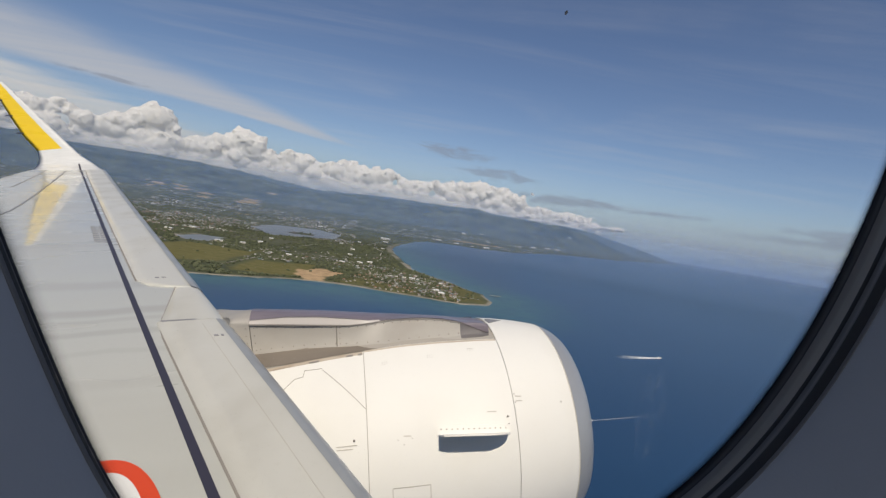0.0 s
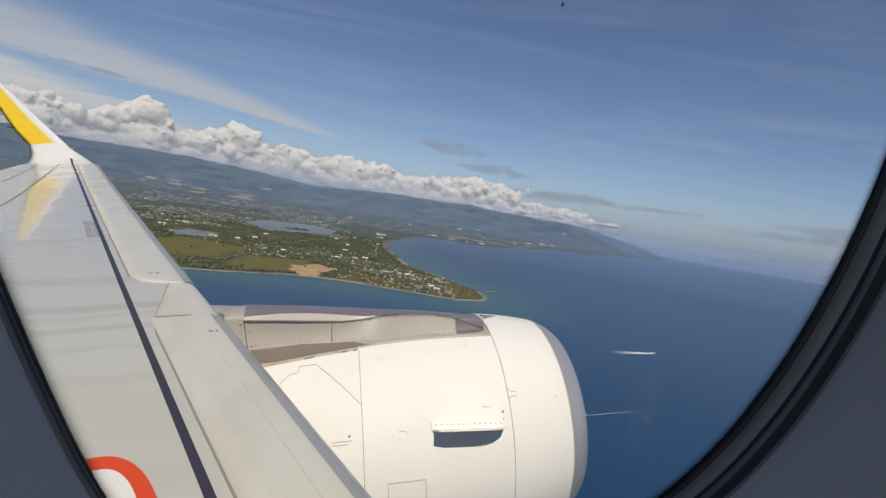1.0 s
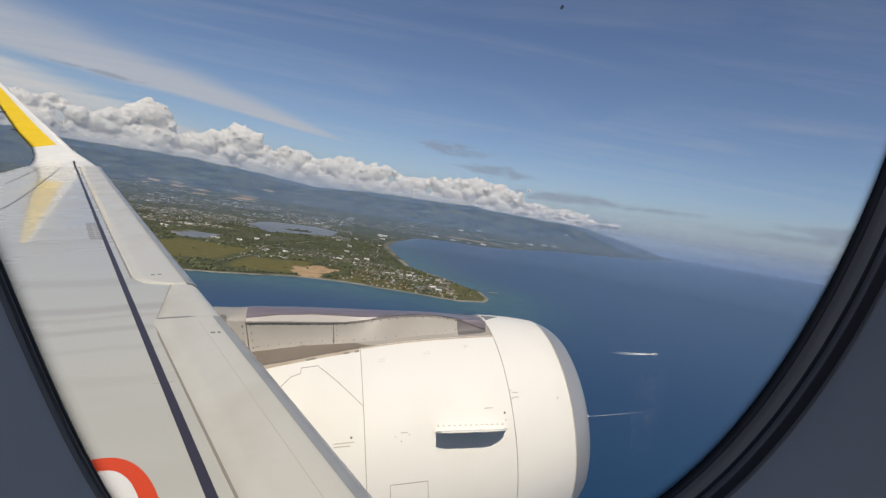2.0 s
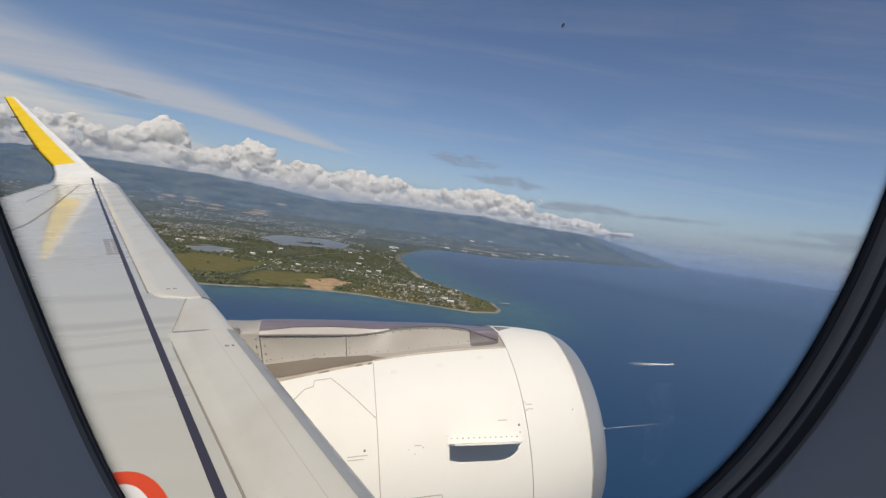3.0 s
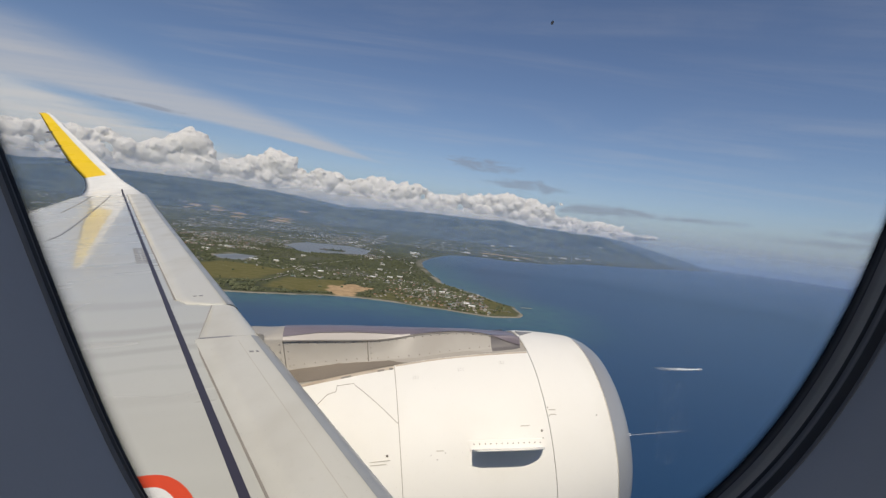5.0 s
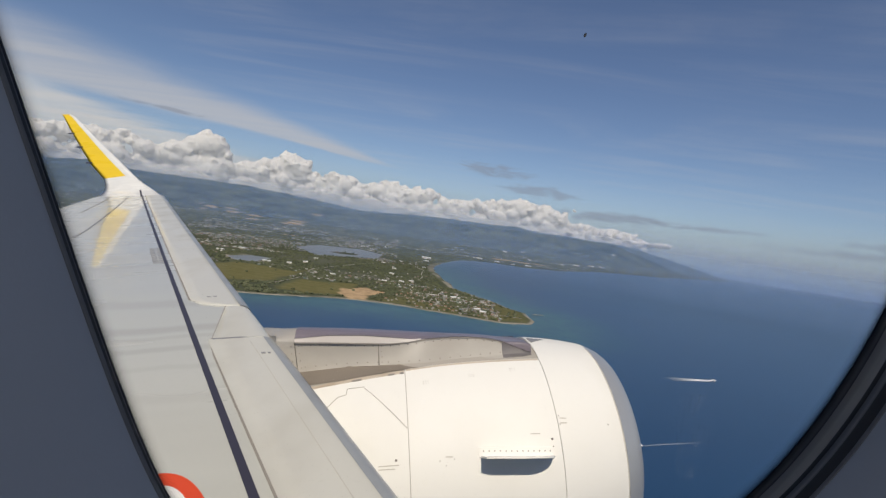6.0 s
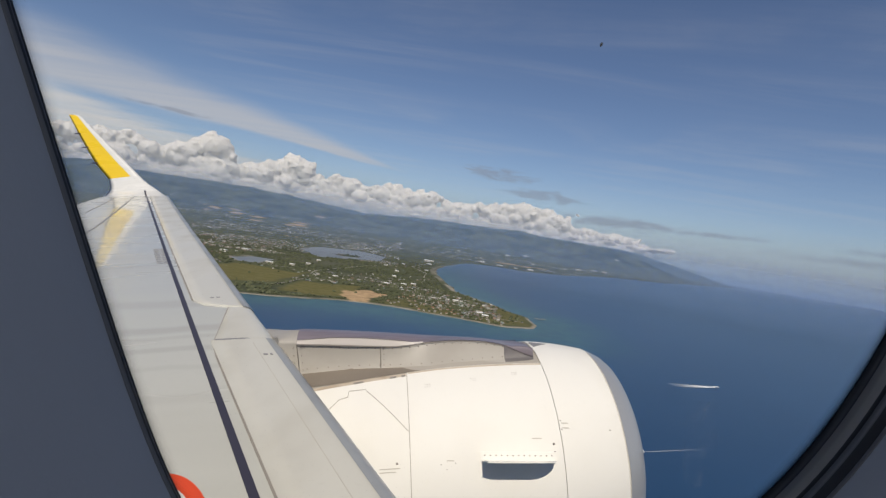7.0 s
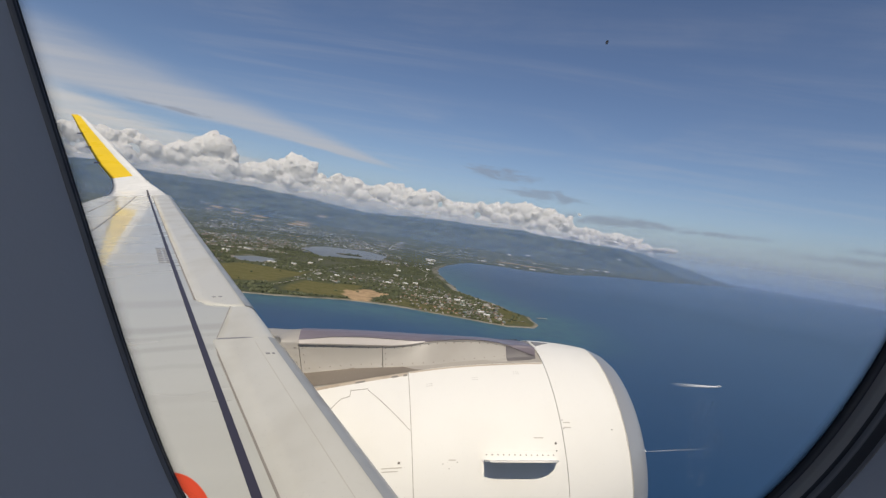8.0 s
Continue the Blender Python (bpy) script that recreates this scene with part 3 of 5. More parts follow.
def skin_patch(name, ys, umax, mat, lift=0.012, label="", nose=True):
    """A raised panel of the leading edge: skin lifted off the wing, with its edges turned down."""
    rows = []
    for y in ys:
        um = max(umax(y), 0.03)
        us = [k * um for k in (0.01, 0.022, 0.04, 0.07, 0.11, 0.17, 0.3, 0.5, 0.75, 1.0)]
        pts = (NOSE if nose else []) + [(u, top_z(u)) for u in us]
        row = []
        for i, (u, z) in enumerate(pts):
            (ua, za), (ub, zb) = pts[max(i - 1, 0)], pts[min(i + 1, len(pts) - 1)]
            du, dz = ub - ua, zb - za
            ln = math.hypot(du, dz) or 1
            row.append((u - lift * dz / ln, z + lift * du / ln) if du >= 0 or dz > 0 else (u - lift, z))
        row.append((um + 0.004, top_z(um) - 0.006))
        rows.append([(le_x(y) - u, y, le_z(y) + z) for u, z in row])
    verts = [p for row in rows for p in row]
    n = len(rows[0])
    faces = grid_faces(len(rows), n)
    for row in (rows[0], rows[-1]):          # end faces
        start = len(verts)
        base = start + n
        verts += list(row) + [(x, y, z - 0.03) for x, y, z in row]
        faces += [(start + j, start + j + 1, base + j + 1, base + j) for j in range(n - 1)]
    return mesh_object(name, verts, faces, mat, wing, label=label)


def slat_nose(ys):
    """Bare metal strip round the nose of a slat."""
    rows = []
    for y in ys:
        pts = NOSE[1:] + [(u, top_z(u)) for u in (0.006, 0.015, 0.028, 0.045, 0.066, 0.088)]
        rows.append([(le_x(y) - u + 0.004 + 0.012 * math.exp(-u / 0.03), y, le_z(y) + z + 0.0185 - 0.010 * math.exp(-max(z + 0.02, 0.0) / 0.02)) for u, z in pts])
    mesh_object("slat_nose", [p for r in rows for p in r], grid_faces(len(rows), len(rows[0])), NOSE_GREY, wing, label="worn grey nose of the slat")


def make_slats():
    for a, b in ((0.35, 3.985), (4.80, 7.626), (7.634, 9.946), (9.954, 12.396), (12.404, 14.94)):
        slat_nose(list(np.linspace(a, b, 16)))
    skin_patch("slat", list(np.linspace(0.35, 3.985, 24)), lambda y: 0.5, SLAT_WHITE, 0.016, "inboard leading edge slat, pale paint with faint grime")
    skin_patch("pylon_leading_edge", list(np.linspace(4.0, 4.79, 12)), lambda y: np.interp(y, [4.0, 4.836], [0.47, 0.2]), SLAT_WHITE, 0.013)
    edge = lambda y: float(np.interp(y, [4.80, 4.836, 4.93, 5.10], [0.03, 0.2, 0.42, 0.5]))
    cuts = [4.80, 7.63, 9.95, 12.4, 14.95]
    for a, b in zip(cuts, cuts[1:]):
        ys = [4.80, 4.836, 4.88, 4.93, 5.0, 5.1] + list(np.linspace(5.3, b - 0.004, 12)) if a == 4.80 else list(np.linspace(a + 0.004, b - 0.004, 14))
        skin_patch("slat", ys, edge, SLAT_WHITE, 0.012, "outboard leading edge slat, pale grey paint")


make_slats()


def surface_strip(name, path, width, mat, parent, lift=0.004, label=""):
    """A thin flush strip laid along (y, u) points of the upper skin."""
    verts, faces = [], []
    fine = []
    for (y0, u0), (y1, u1) in zip(path, path[1:]):
        n = max(2, int(abs(y1 - y0) / 0.25) + 1)
        fine += [(y0 + (y1 - y0) * k / n, u0 + (u1 - u0) * k / n) for k in range(n)]
    fine.append(path[-1])
    for i, (y, u) in enumerate(fine):
        (ya, ua), (yb, ub) = fine[max(i - 1, 0)], fine[min(i + 1, len(fine) - 1)]
        dy, du = yb - ya, ub - ua
        ln = math.hypot(dy, du) or 1
        for s in (-0.5, 0.5):
            yy, uu = y - s * width * du / ln, u + s * width * dy / ln
            verts.append(wing_point(yy, uu, lift))
        for s in (-0.5, 0.5):
            yy, uu = y - s * width * du / ln, u + s * width * dy / ln
            verts.append(wing_point(yy, uu, -0.01))
    for i in range(len(fine) - 1):
        k = i * 4
        faces += [(k, k + 1, k + 5, k + 4), (k + 2, k, k + 4, k + 6), (k + 1, k + 3, k + 7, k + 5)]
    return mesh_object(name, verts, faces, mat, parent, smooth=False, label=label)


def make_wing_marks():
    surface_strip("slat_gap", [(-0.3, 0.508), (3.72, 0.508), (3.98, 0.486)], 0.012, GAP_DARK, wing, 0.006)
    surface_strip("slat_gap", [(5.08, 0.508), (9.0, 0.508), (14.95, 0.506)], 0.016, GAP_DARK, wing, 0.006)
    surface_strip("slat_gap", [(4.0, 0.474), (4.83, 0.21)], 0.010, GAP_DARK, wing, 0.005)
    surface_strip("slat_gap", [(3.992, 0.47), (3.9921, 0.03)], 0.026, STENCIL, wing, 0.017)
    surface_strip("sealant_stripe", [(-0.3, 0.597), (15.0, 0.60)], 0.046, DARK_LINE, wing, label="dark purple-grey sealant stripe along the span")
    surface_strip("panel_seam", [(14.97, 0.94), (13.87, 1.08), (12.8, 1.24), (11.4, 1.44), (10.5, 1.58), (9.64, 1.72), (9.06, 1.84), (8.7, 1.98)], 0.035, STENCIL, wing)
    surface_strip("panel_seam", [(14.97, 1.43), (14.02, 1.57), (12.67, 1.84), (11.88, 2.01)], 0.025, GAP_DARK, wing)
    surface_strip("panel_seam", [(0.4, 0.20), (3.9, 0.20)], 0.003, SEAM_FAINT, wing, 0.0175)
    # red oval marking with a white middle
    for name, ry, ru, lift, mat in (("red_oval", 0.385, 0.19, 0.004, RED_MARK), ("white_oval", 0.29, 0.118, 0.007, WHITE_MARK)):
        verts = [wing_point(2.0, 0.98, lift)]
        for k in range(48):
            a = 2 * math.pi * k / 48
            ca, sa = math.cos(a), math.sin(a)
            verts.append(wing_point(2.0 + ry * math.copysign(abs(ca) ** 0.8, ca), 0.98 + ru * math.copysign(abs(sa) ** 0.8, sa), lift))
        mesh_object(name, verts, [(0, 1 + k, 1 + (k + 1) % 48) for k in range(48)], mat, wing, smooth=False)
    # two columns of stencilled lines too small to read
    for col in (0.635, 0.725):
        for k in range(9):
            y = 6.76 + 0.112 * k
            surface_strip("stencil_bar", [(y, col - 0.036), (y + 0.001, col + 0.036)], 0.062, STENCIL, wing, 0.003)
    for u, w in ((0.15, 0.05), (0.115, 0.03)):
        surface_strip("stencil_bar", [(3.66, u), (3.661, u + w * 0.6)], 0.02, STENCIL, wing, 0.02)
    for u in (0.30, 0.24):
        surface_strip("stencil_bar", [(5.12, u), (5.121, u + 0.035)], 0.02, STENCIL, wing, 0.016)


make_wing_marks()

# ---- airliner: winglet ----


def make_winglet():
    """Blended tip: stations run out along the tip and turn up into a swept-back fin."""
    stations = [  # leading edge x, y, z, trailing edge x, y, z, thickness
        (le_x(14.98), 14.98, le_z(14.98), le_x(14.98) - 1.82, 14.98, le_z(14.98) + 0.015, 0.085),
        (-6.60, 15.20, 1.075, -8.27, 15.18, 1.020, 0.10),
        (-6.80, 15.37, 1.19, -8.30, 15.36, 1.085, 0.11),
        (-7.00, 15.50, 1.31, -8.31, 15.50, 1.165, 0.115),
        (-7.20, 15.60, 1.43, -8.31, 15.60, 1.265, 0.115),
        (-7.34, 15.66, 1.53, -8.33, 15.68, 1.400, 0.11),
        (-7.50, 15.74, 1.68, -8.40, 15.75, 1.600, 0.10),
        (-7.98, 15.88, 2.15, -8.80, 15.88, 2.05, 0.08),
        (-8.48, 16.02, 2.64, -9.13, 16.02, 2.56, 0.06),
        (-9.00, 16.17, 3.17, -9.46, 16.17, 3.10, 0.045),
        (-9.38, 16.28, 3.55, -9.72, 16.28, 3.58, 0.03),
        (-9.50, 16.30, 3.63, -9.77, 16.30, 3.63, 0.012),
    ]
    prof = [(0.0, 0.0), (0.02, 0.25), (0.07, 0.42), (0.17, 0.5), (0.28, 0.49), (0.6, 0.33), (0.85, 0.13), (1.0, 0.02),
            (0.85, -0.10), (0.6, -0.30), (0.28, -0.47), (0.17, -0.5), (0.07, -0.42), (0.02, -0.25)]
    rings = []
    for i, (ax, ay, az, bx, by, bz, th) in enumerate(stations):
        a, b = Vector((ax, ay, az)), Vector((bx, by, bz))
        lo, hi = stations[max(i - 1, 0)], stations[min(i + 1, len(stations) - 1)]
        span = Vector((0, hi[1] - lo[1], hi[2] - lo[2])).normalized()
        out = Vector((0, -span.z, span.y))
        rings.append([a.lerp(b, c) + out * (th * t) for c, t in prof])
    n = len(prof)
    root = mesh_object("winglet", [p for r in rings[:7] for p in r], grid_faces(7, n, True), TIP_WHITE, airliner, label="white blended base of the winglet")
    # the leading edge band stays white, the fin behind it is yellow
    order = [10, 11, 12, 13, 0, 1, 2, 3, 4]
    fin = [4, 5, 6, 7, 8, 9, 10]
    up = rings[6:]
    mesh_object("leading_edge", [r[j] for r in up for j in order], grid_faces(len(up), len(order)), TIP_WHITE, root, label="white leading edge strip")
    verts = [r[j] for r in up for j in fin]
    faces = grid_faces(len(up), len(fin))
    base = (len(up) - 1) * len(fin)
    faces.append(tuple(range(base, base + len(fin))))
    mesh_object("yellow_fin", verts, faces, YELLOW, root, label="bright yellow painted fin")
    strip = []                                  # the wing's dark stripe runs out over the bend
    for k, c in enumerate((0.33, 0.295, 0.255)):
        ax, ay, az, bx, by, bz, th = stations[k]
        out = (rings[k][3] - rings[k][11]).normalized()
        mid, side = Vector((ax, ay, az)).lerp(Vector((bx, by, bz)), c) + out * (th * 0.5 + 0.008), Vector((0.024, 0, 0))
        strip += [mid - side, mid + side, mid + side - out * 0.03, mid - side - out * 0.03]
    mesh_object("sealant_stripe", strip, grid_faces(3, 4, True), DARK_LINE, root, smooth=False)
    for k in (0.25, 0.5, 0.72):                 # static wicks on the trailing edge
        a = Vector((-8.46, 15.74, 1.60)).lerp(Vector((-9.72, 16.28, 3.58)), k)
        bm = bmesh.new()
        box(bm, a.x - 0.15, a.x + 0.02, a.y - 0.012, a.y + 0.012, a.z - 0.018, a.z + 0.018)
        part("static_wick", bm, DARK_LINE, root)
    bm = bmesh.new()                            # tip light fairing on the leading edge
    bmesh.ops.create_icosphere(bm, subdivisions=2, radius=0.03, matrix=pose(-7.30, 15.63, 1.50) @ Matrix.Diagonal((1.6, 0.7, 0.7, 1)))
    part("navigation_light", bm, LIP_METAL, root)


make_winglet()

# ---- airliner: engine ----
ENG_Y, ENG_Z, ENG_X, ENG_TILT = 4.15, -2.0, 1.72, math.tan(radians(2.5))
PROFILE = [(-1.6, 0.72), (-1.2, 0.82), (-0.6, 0.94), (-0.1, 0.99), (0.4, 1.02), (0.8, 1.01), (1.2, 0.98), (1.5, 0.93), (1.72, 0.87), (1.84, 0.80), (1.9, 0.74)]
PX, PR = [p[0] for p in PROFILE], [p[1] for p in PROFILE]


def smooth_radius(x):
    return sum(float(np.interp(x + d, PX, PR)) for d in (-0.12, -0.06, 0, 0.06, 0.12)) / 5 if x < 1.6 else float(np.interp(x, PX, PR))


def nacelle_point(x, theta, lift=0.0):
    """theta: degrees from the top towards the fuselage."""
    r, a = smooth_radius(x) + lift, radians(theta)
    return Vector((x, ENG_Y - r * math.sin(a), ENG_Z + (x - ENG_X) * ENG_TILT + r * math.cos(a)))


nacelle = mesh_object("engine_nacelle", [nacelle_point(x, th, -0.008) for x in np.linspace(-1.55, 1.70, 30) for th in np.linspace(0, 360, 73)[:-1]],
                      grid_faces(30, 72, True), SEAM_MID, airliner, label="turbofan engine nacelle in bright white paint")


def cowl(name, x0, x1, mat, label, th0=0.0, th1=360.0, steps=20):
    xs = np.linspace(x0, x1, steps)
    full = th1 - th0 >= 359.9
    ths = np.linspace(th0, th1, 121)
    if full:
        ths = ths[:-1]
    rows = [[nacelle_point(x, th) for th in ths] for x in xs]
    verts, faces = [p for r in rows for p in r], grid_faces(len(rows), len(ths), full)
    for x in (x0, x1):                          # turned-in edges
        k = len(verts)
        verts += [nacelle_point(x, th, lift) for lift in (-0.006, 0.0) for th in ths]
        faces += [tuple(k + i for i in q) for q in grid_faces(2, len(ths), full)]
    return mesh_object(name, verts, faces, mat, nacelle, label=label)


def make_nacelle():
    cowl("inlet_cowl", 1.2025, 1.72, NACELLE_WHITE, "white inlet cowl")
    cowl("fan_cowl", 0.1145, 1.1975, NACELLE_WHITE, "white fan cowl door", 21.8, 338.2)
    cowl("reverser_cowl", -1.6, 0.1095, NACELLE_WHITE, "white thrust reverser cowl", 22.4, 337.6)
    # rounded lip that turns into the intake
    prof = [(1.722, 0.869), (1.78, 0.842), (1.84, 0.806), (1.885, 0.765), (1.90, 0.74), (1.895, 0.715), (1.86, 0.69), (1.78, 0.672), (1.65, 0.665)]
    rows = []
    for x, r in prof:
        zc = ENG_Z + (x - ENG_X) * ENG_TILT
        rows += [(x, ENG_Y - r * math.sin(a), zc + r * math.cos(a)) for a in np.linspace(0, 2 * math.pi, 121)[:-1]]
    mesh_object("inlet_lip", rows, grid_faces(len(prof), 120, True), LIP_METAL, nacelle, label="bare metal inlet lip, dull grey")
    rows = []
    for x, r in ((1.66, 0.666), (1.3, 0.70), (0.9, 0.74), (0.9, 0.20), (1.25, 0.02)):
        zc = ENG_Z + (x - ENG_X) * ENG_TILT
        rows += [(x, ENG_Y - r * math.sin(a), zc + r * math.cos(a)) for a in np.linspace(0, 2 * math.pi, 61)[:-1]]
    mesh_object("intake_liner", rows, grid_faces(5, 60, True), INLET_DARK, nacelle)


make_nacelle()


def nacelle_line(name, path, width, mat=SEAM_MID, lift=0.003):
    """A thin seam along (x, theta) points of the nacelle skin."""
    fine = []
    for (x0, t0), (x1, t1) in zip(path, path[1:]):
        fine += [(x0 + (x1 - x0) * k / 8, t0 + (t1 - t0) * k / 8) for k in range(8)]
    fine.append(path[-1])
    pts = [nacelle_point(x, t, lift) for x, t in fine]
    verts, faces = [], []
    for i, p in enumerate(pts):
        along = (pts[min(i + 1, len(pts) - 1)] - pts[max(i - 1, 0)]).normalized()
        out = Vector((0, p.y - ENG_Y, p.z - ENG_Z)).normalized()
        side = along.cross(out).normalized() * (width / 2)
        verts += [p - side, p + side, p - side - out * 0.008, p + side - out * 0.008]
    for i in range(len(pts) - 1):
        k = i * 4
        faces += [(k, k + 1, k + 5, k + 4), (k + 2, k, k + 4, k + 6), (k + 1, k + 3, k + 7, k + 5)]
    return mesh_object(name, verts, faces, mat, nacelle, smooth=False)


FASTENER_GROUPS = ((0.264, 30.9), (0.617, 29.9), (0.949, 27.9))


def make_nacelle_details():
    nacelle_line("panel_seam", [(-0.20, 29.5), (0.106, 50.9)], 0.004)
    nacelle_line("panel_seam", [(-0.33, 28.3), (-0.20, 28.8)], 0.004)
    nacelle_line("panel_seam", [(-0.33, 28.3), (-0.335, 31.5), (-0.40, 32.2), (-0.50, 38.5)], 0.004)
    nacelle_line("panel_seam", [(0.27, 90), (0.27, 82.0), (0.53, 82.6), (0.53, 90)], 0.0035)
    # grimy edge strips below the pylon, and dark hinge slots in them
    nacelle_line("edge_strip", [(-1.1, 23.6), (0.105, 23.3)], 0.030, EDGE_GRIME)
    nacelle_line("edge_strip", [(0.12, 22.5), (1.19, 22.6)], 0.014, EDGE_GRIME)
    for x, w in ((-0.30, 0.075), (-0.02, 0.05), (0.07, 0.03)):
        nacelle_line("hinge_slot", [(x, 24.0), (x + w, 24.0)], 0.014, GAP_DARK, 0.006)
    # strake: flange with a fin standing out of the cowl
    x0, x1, th = 0.605, 1.125, 65.0
    out_dir = nacelle_point(0.85, th, 1.0) - nacelle_point(0.85, th)
    top, bot = [], []
    for k in range(25):
        f = k / 24
        x = x0 + (x1 - x0) * f
        h = 0.262 * min(1.0, 0.88 + 0.12 * min(1, f * 8)) * (1.0 if f < 0.62 else math.sqrt(max(0.0, 1 - ((f - 0.62) / 0.38) ** 2)))
        base = nacelle_point(x, th + 3.2 * f, -0.01)
        tip = base + out_dir * max(h, 0.012)
        up = Vector((0, 0.42, 0.9)) * 0.006
        top += [base + up, tip + up]
        bot += [base - up, tip - up]
    verts = top + bot
    n = len(top)
    faces = []
    for k in range(24):
        i = k * 2
        faces += [(i, i + 1, i + 3, i + 2), (n + i + 2, n + i + 3, n + i + 1, n + i), (i + 1, n + i + 1, n + i + 3, i + 3)]
    faces += [(0, n, n + 1, 1), (48, 49, n + 49, n + 48)]
    strake = mesh_object("strake", verts, faces, NACELLE_WHITE, nacelle, smooth=False, label="white fin standing out of the cowl")
    verts, faces = [], []
    for k in range(13):
        f = k / 12
        x = x0 - 0.015 + (x1 - x0 + 0.03) * f
        t = th + 3.2 * f
        verts += [nacelle_point(x, t - 3.6, 0.0), nacelle_point(x, t - 3.5, 0.008), nacelle_point(x, t, 0.010)]
    mesh_object("strake_flange", verts, grid_faces(13, 3), NACELLE_WHITE, nacelle, smooth=False)
    for k in range(13):
        f = (k + 0.5) / 13
        p = nacelle_point(x0 + (x1 - x0) * f, th + 3.2 * f - 2.2, 0.008)
        bm = bmesh.new()
        bmesh.ops.create_icosphere(bm, subdivisions=1, radius=0.0055, matrix=Matrix.Translation(p))
        part("rivet", bm, RIVET, nacelle)
    verts = [nacelle_point(x, t, lift) for x, t, lift in ((1.225, 5.2, 0.006), (1.215, -1.3, 0.012), (1.37, -2.0, 0.004), (1.225, 5.2, -0.02), (1.215, -1.3, -0.02), (1.37, -2.0, -0.02))]
    mesh_object("vent_scoop", verts, [(0, 2, 1), (0, 1, 4, 3), (1, 2, 5, 4), (2, 0, 3, 5)], STENCIL, nacelle, smooth=False, label="small grey vent scoop")
    for gx, gt in FASTENER_GROUPS:
        for k in range(6):
            bm = bmesh.new()
            bmesh.ops.create_icosphere(bm, subdivisions=1, radius=0.0032, matrix=Matrix.Translation(nacelle_point(gx + 0.018 * (k % 3 - 1), gt + 1.1 * (k // 3), 0.0)))
            part("fastener", bm, GAP_DARK, nacelle)
    # riveted joint behind the bare lip
    nacelle_line("panel_seam", [(1.714, t) for t in range(4, 118, 6)], 0.007, SEAM_FAINT, 0.002)
    for k in range(44):
        bm = bmesh.new()
        bmesh.ops.create_icosphere(bm, subdivisions=1, radius=0.0028, matrix=Matrix.Translation(nacelle_point(1.706, 8 + 2.4 * k, 0.0)))
        part("fastener", bm, RIVET, nacelle)
    # latches, drain holes and small placards
    for x, t, s in ((1.135, 61.5, 0.010), (1.135, 64.5, 0.006), (0.02, 62.5, 0.010), (1.215, 52.5, 0.005), (1.215, 56.0, 0.005), (1.60, 58.0, 0.006), (0.36, 66.5, 0.004), (0.32, 64.6, 0.004), (0.42, 64.6, 0.004)):
        bm = bmesh.new()
        bmesh.ops.create_icosphere(bm, subdivisions=1, radius=s, matrix=Matrix.Translation(nacelle_point(x, t, 0.0)))
        part("fastener", bm, RIVET, nacelle)
    for x, t, w in ((-0.10, 64.0, 0.14), (-0.10, 65.2, 0.11), (0.98, 58.6, 0.07), (1.22, 53.5, 0.05), (1.22, 55.5, 0.05), (0.36, 63.4, 0.05)):
        nacelle_line("stencil_bar", [(x, t), (x + w, t + 0.3)], 0.006, SEAM_FAINT, 0.003)


make_nacelle_details()

# ---- airliner: pylon ----


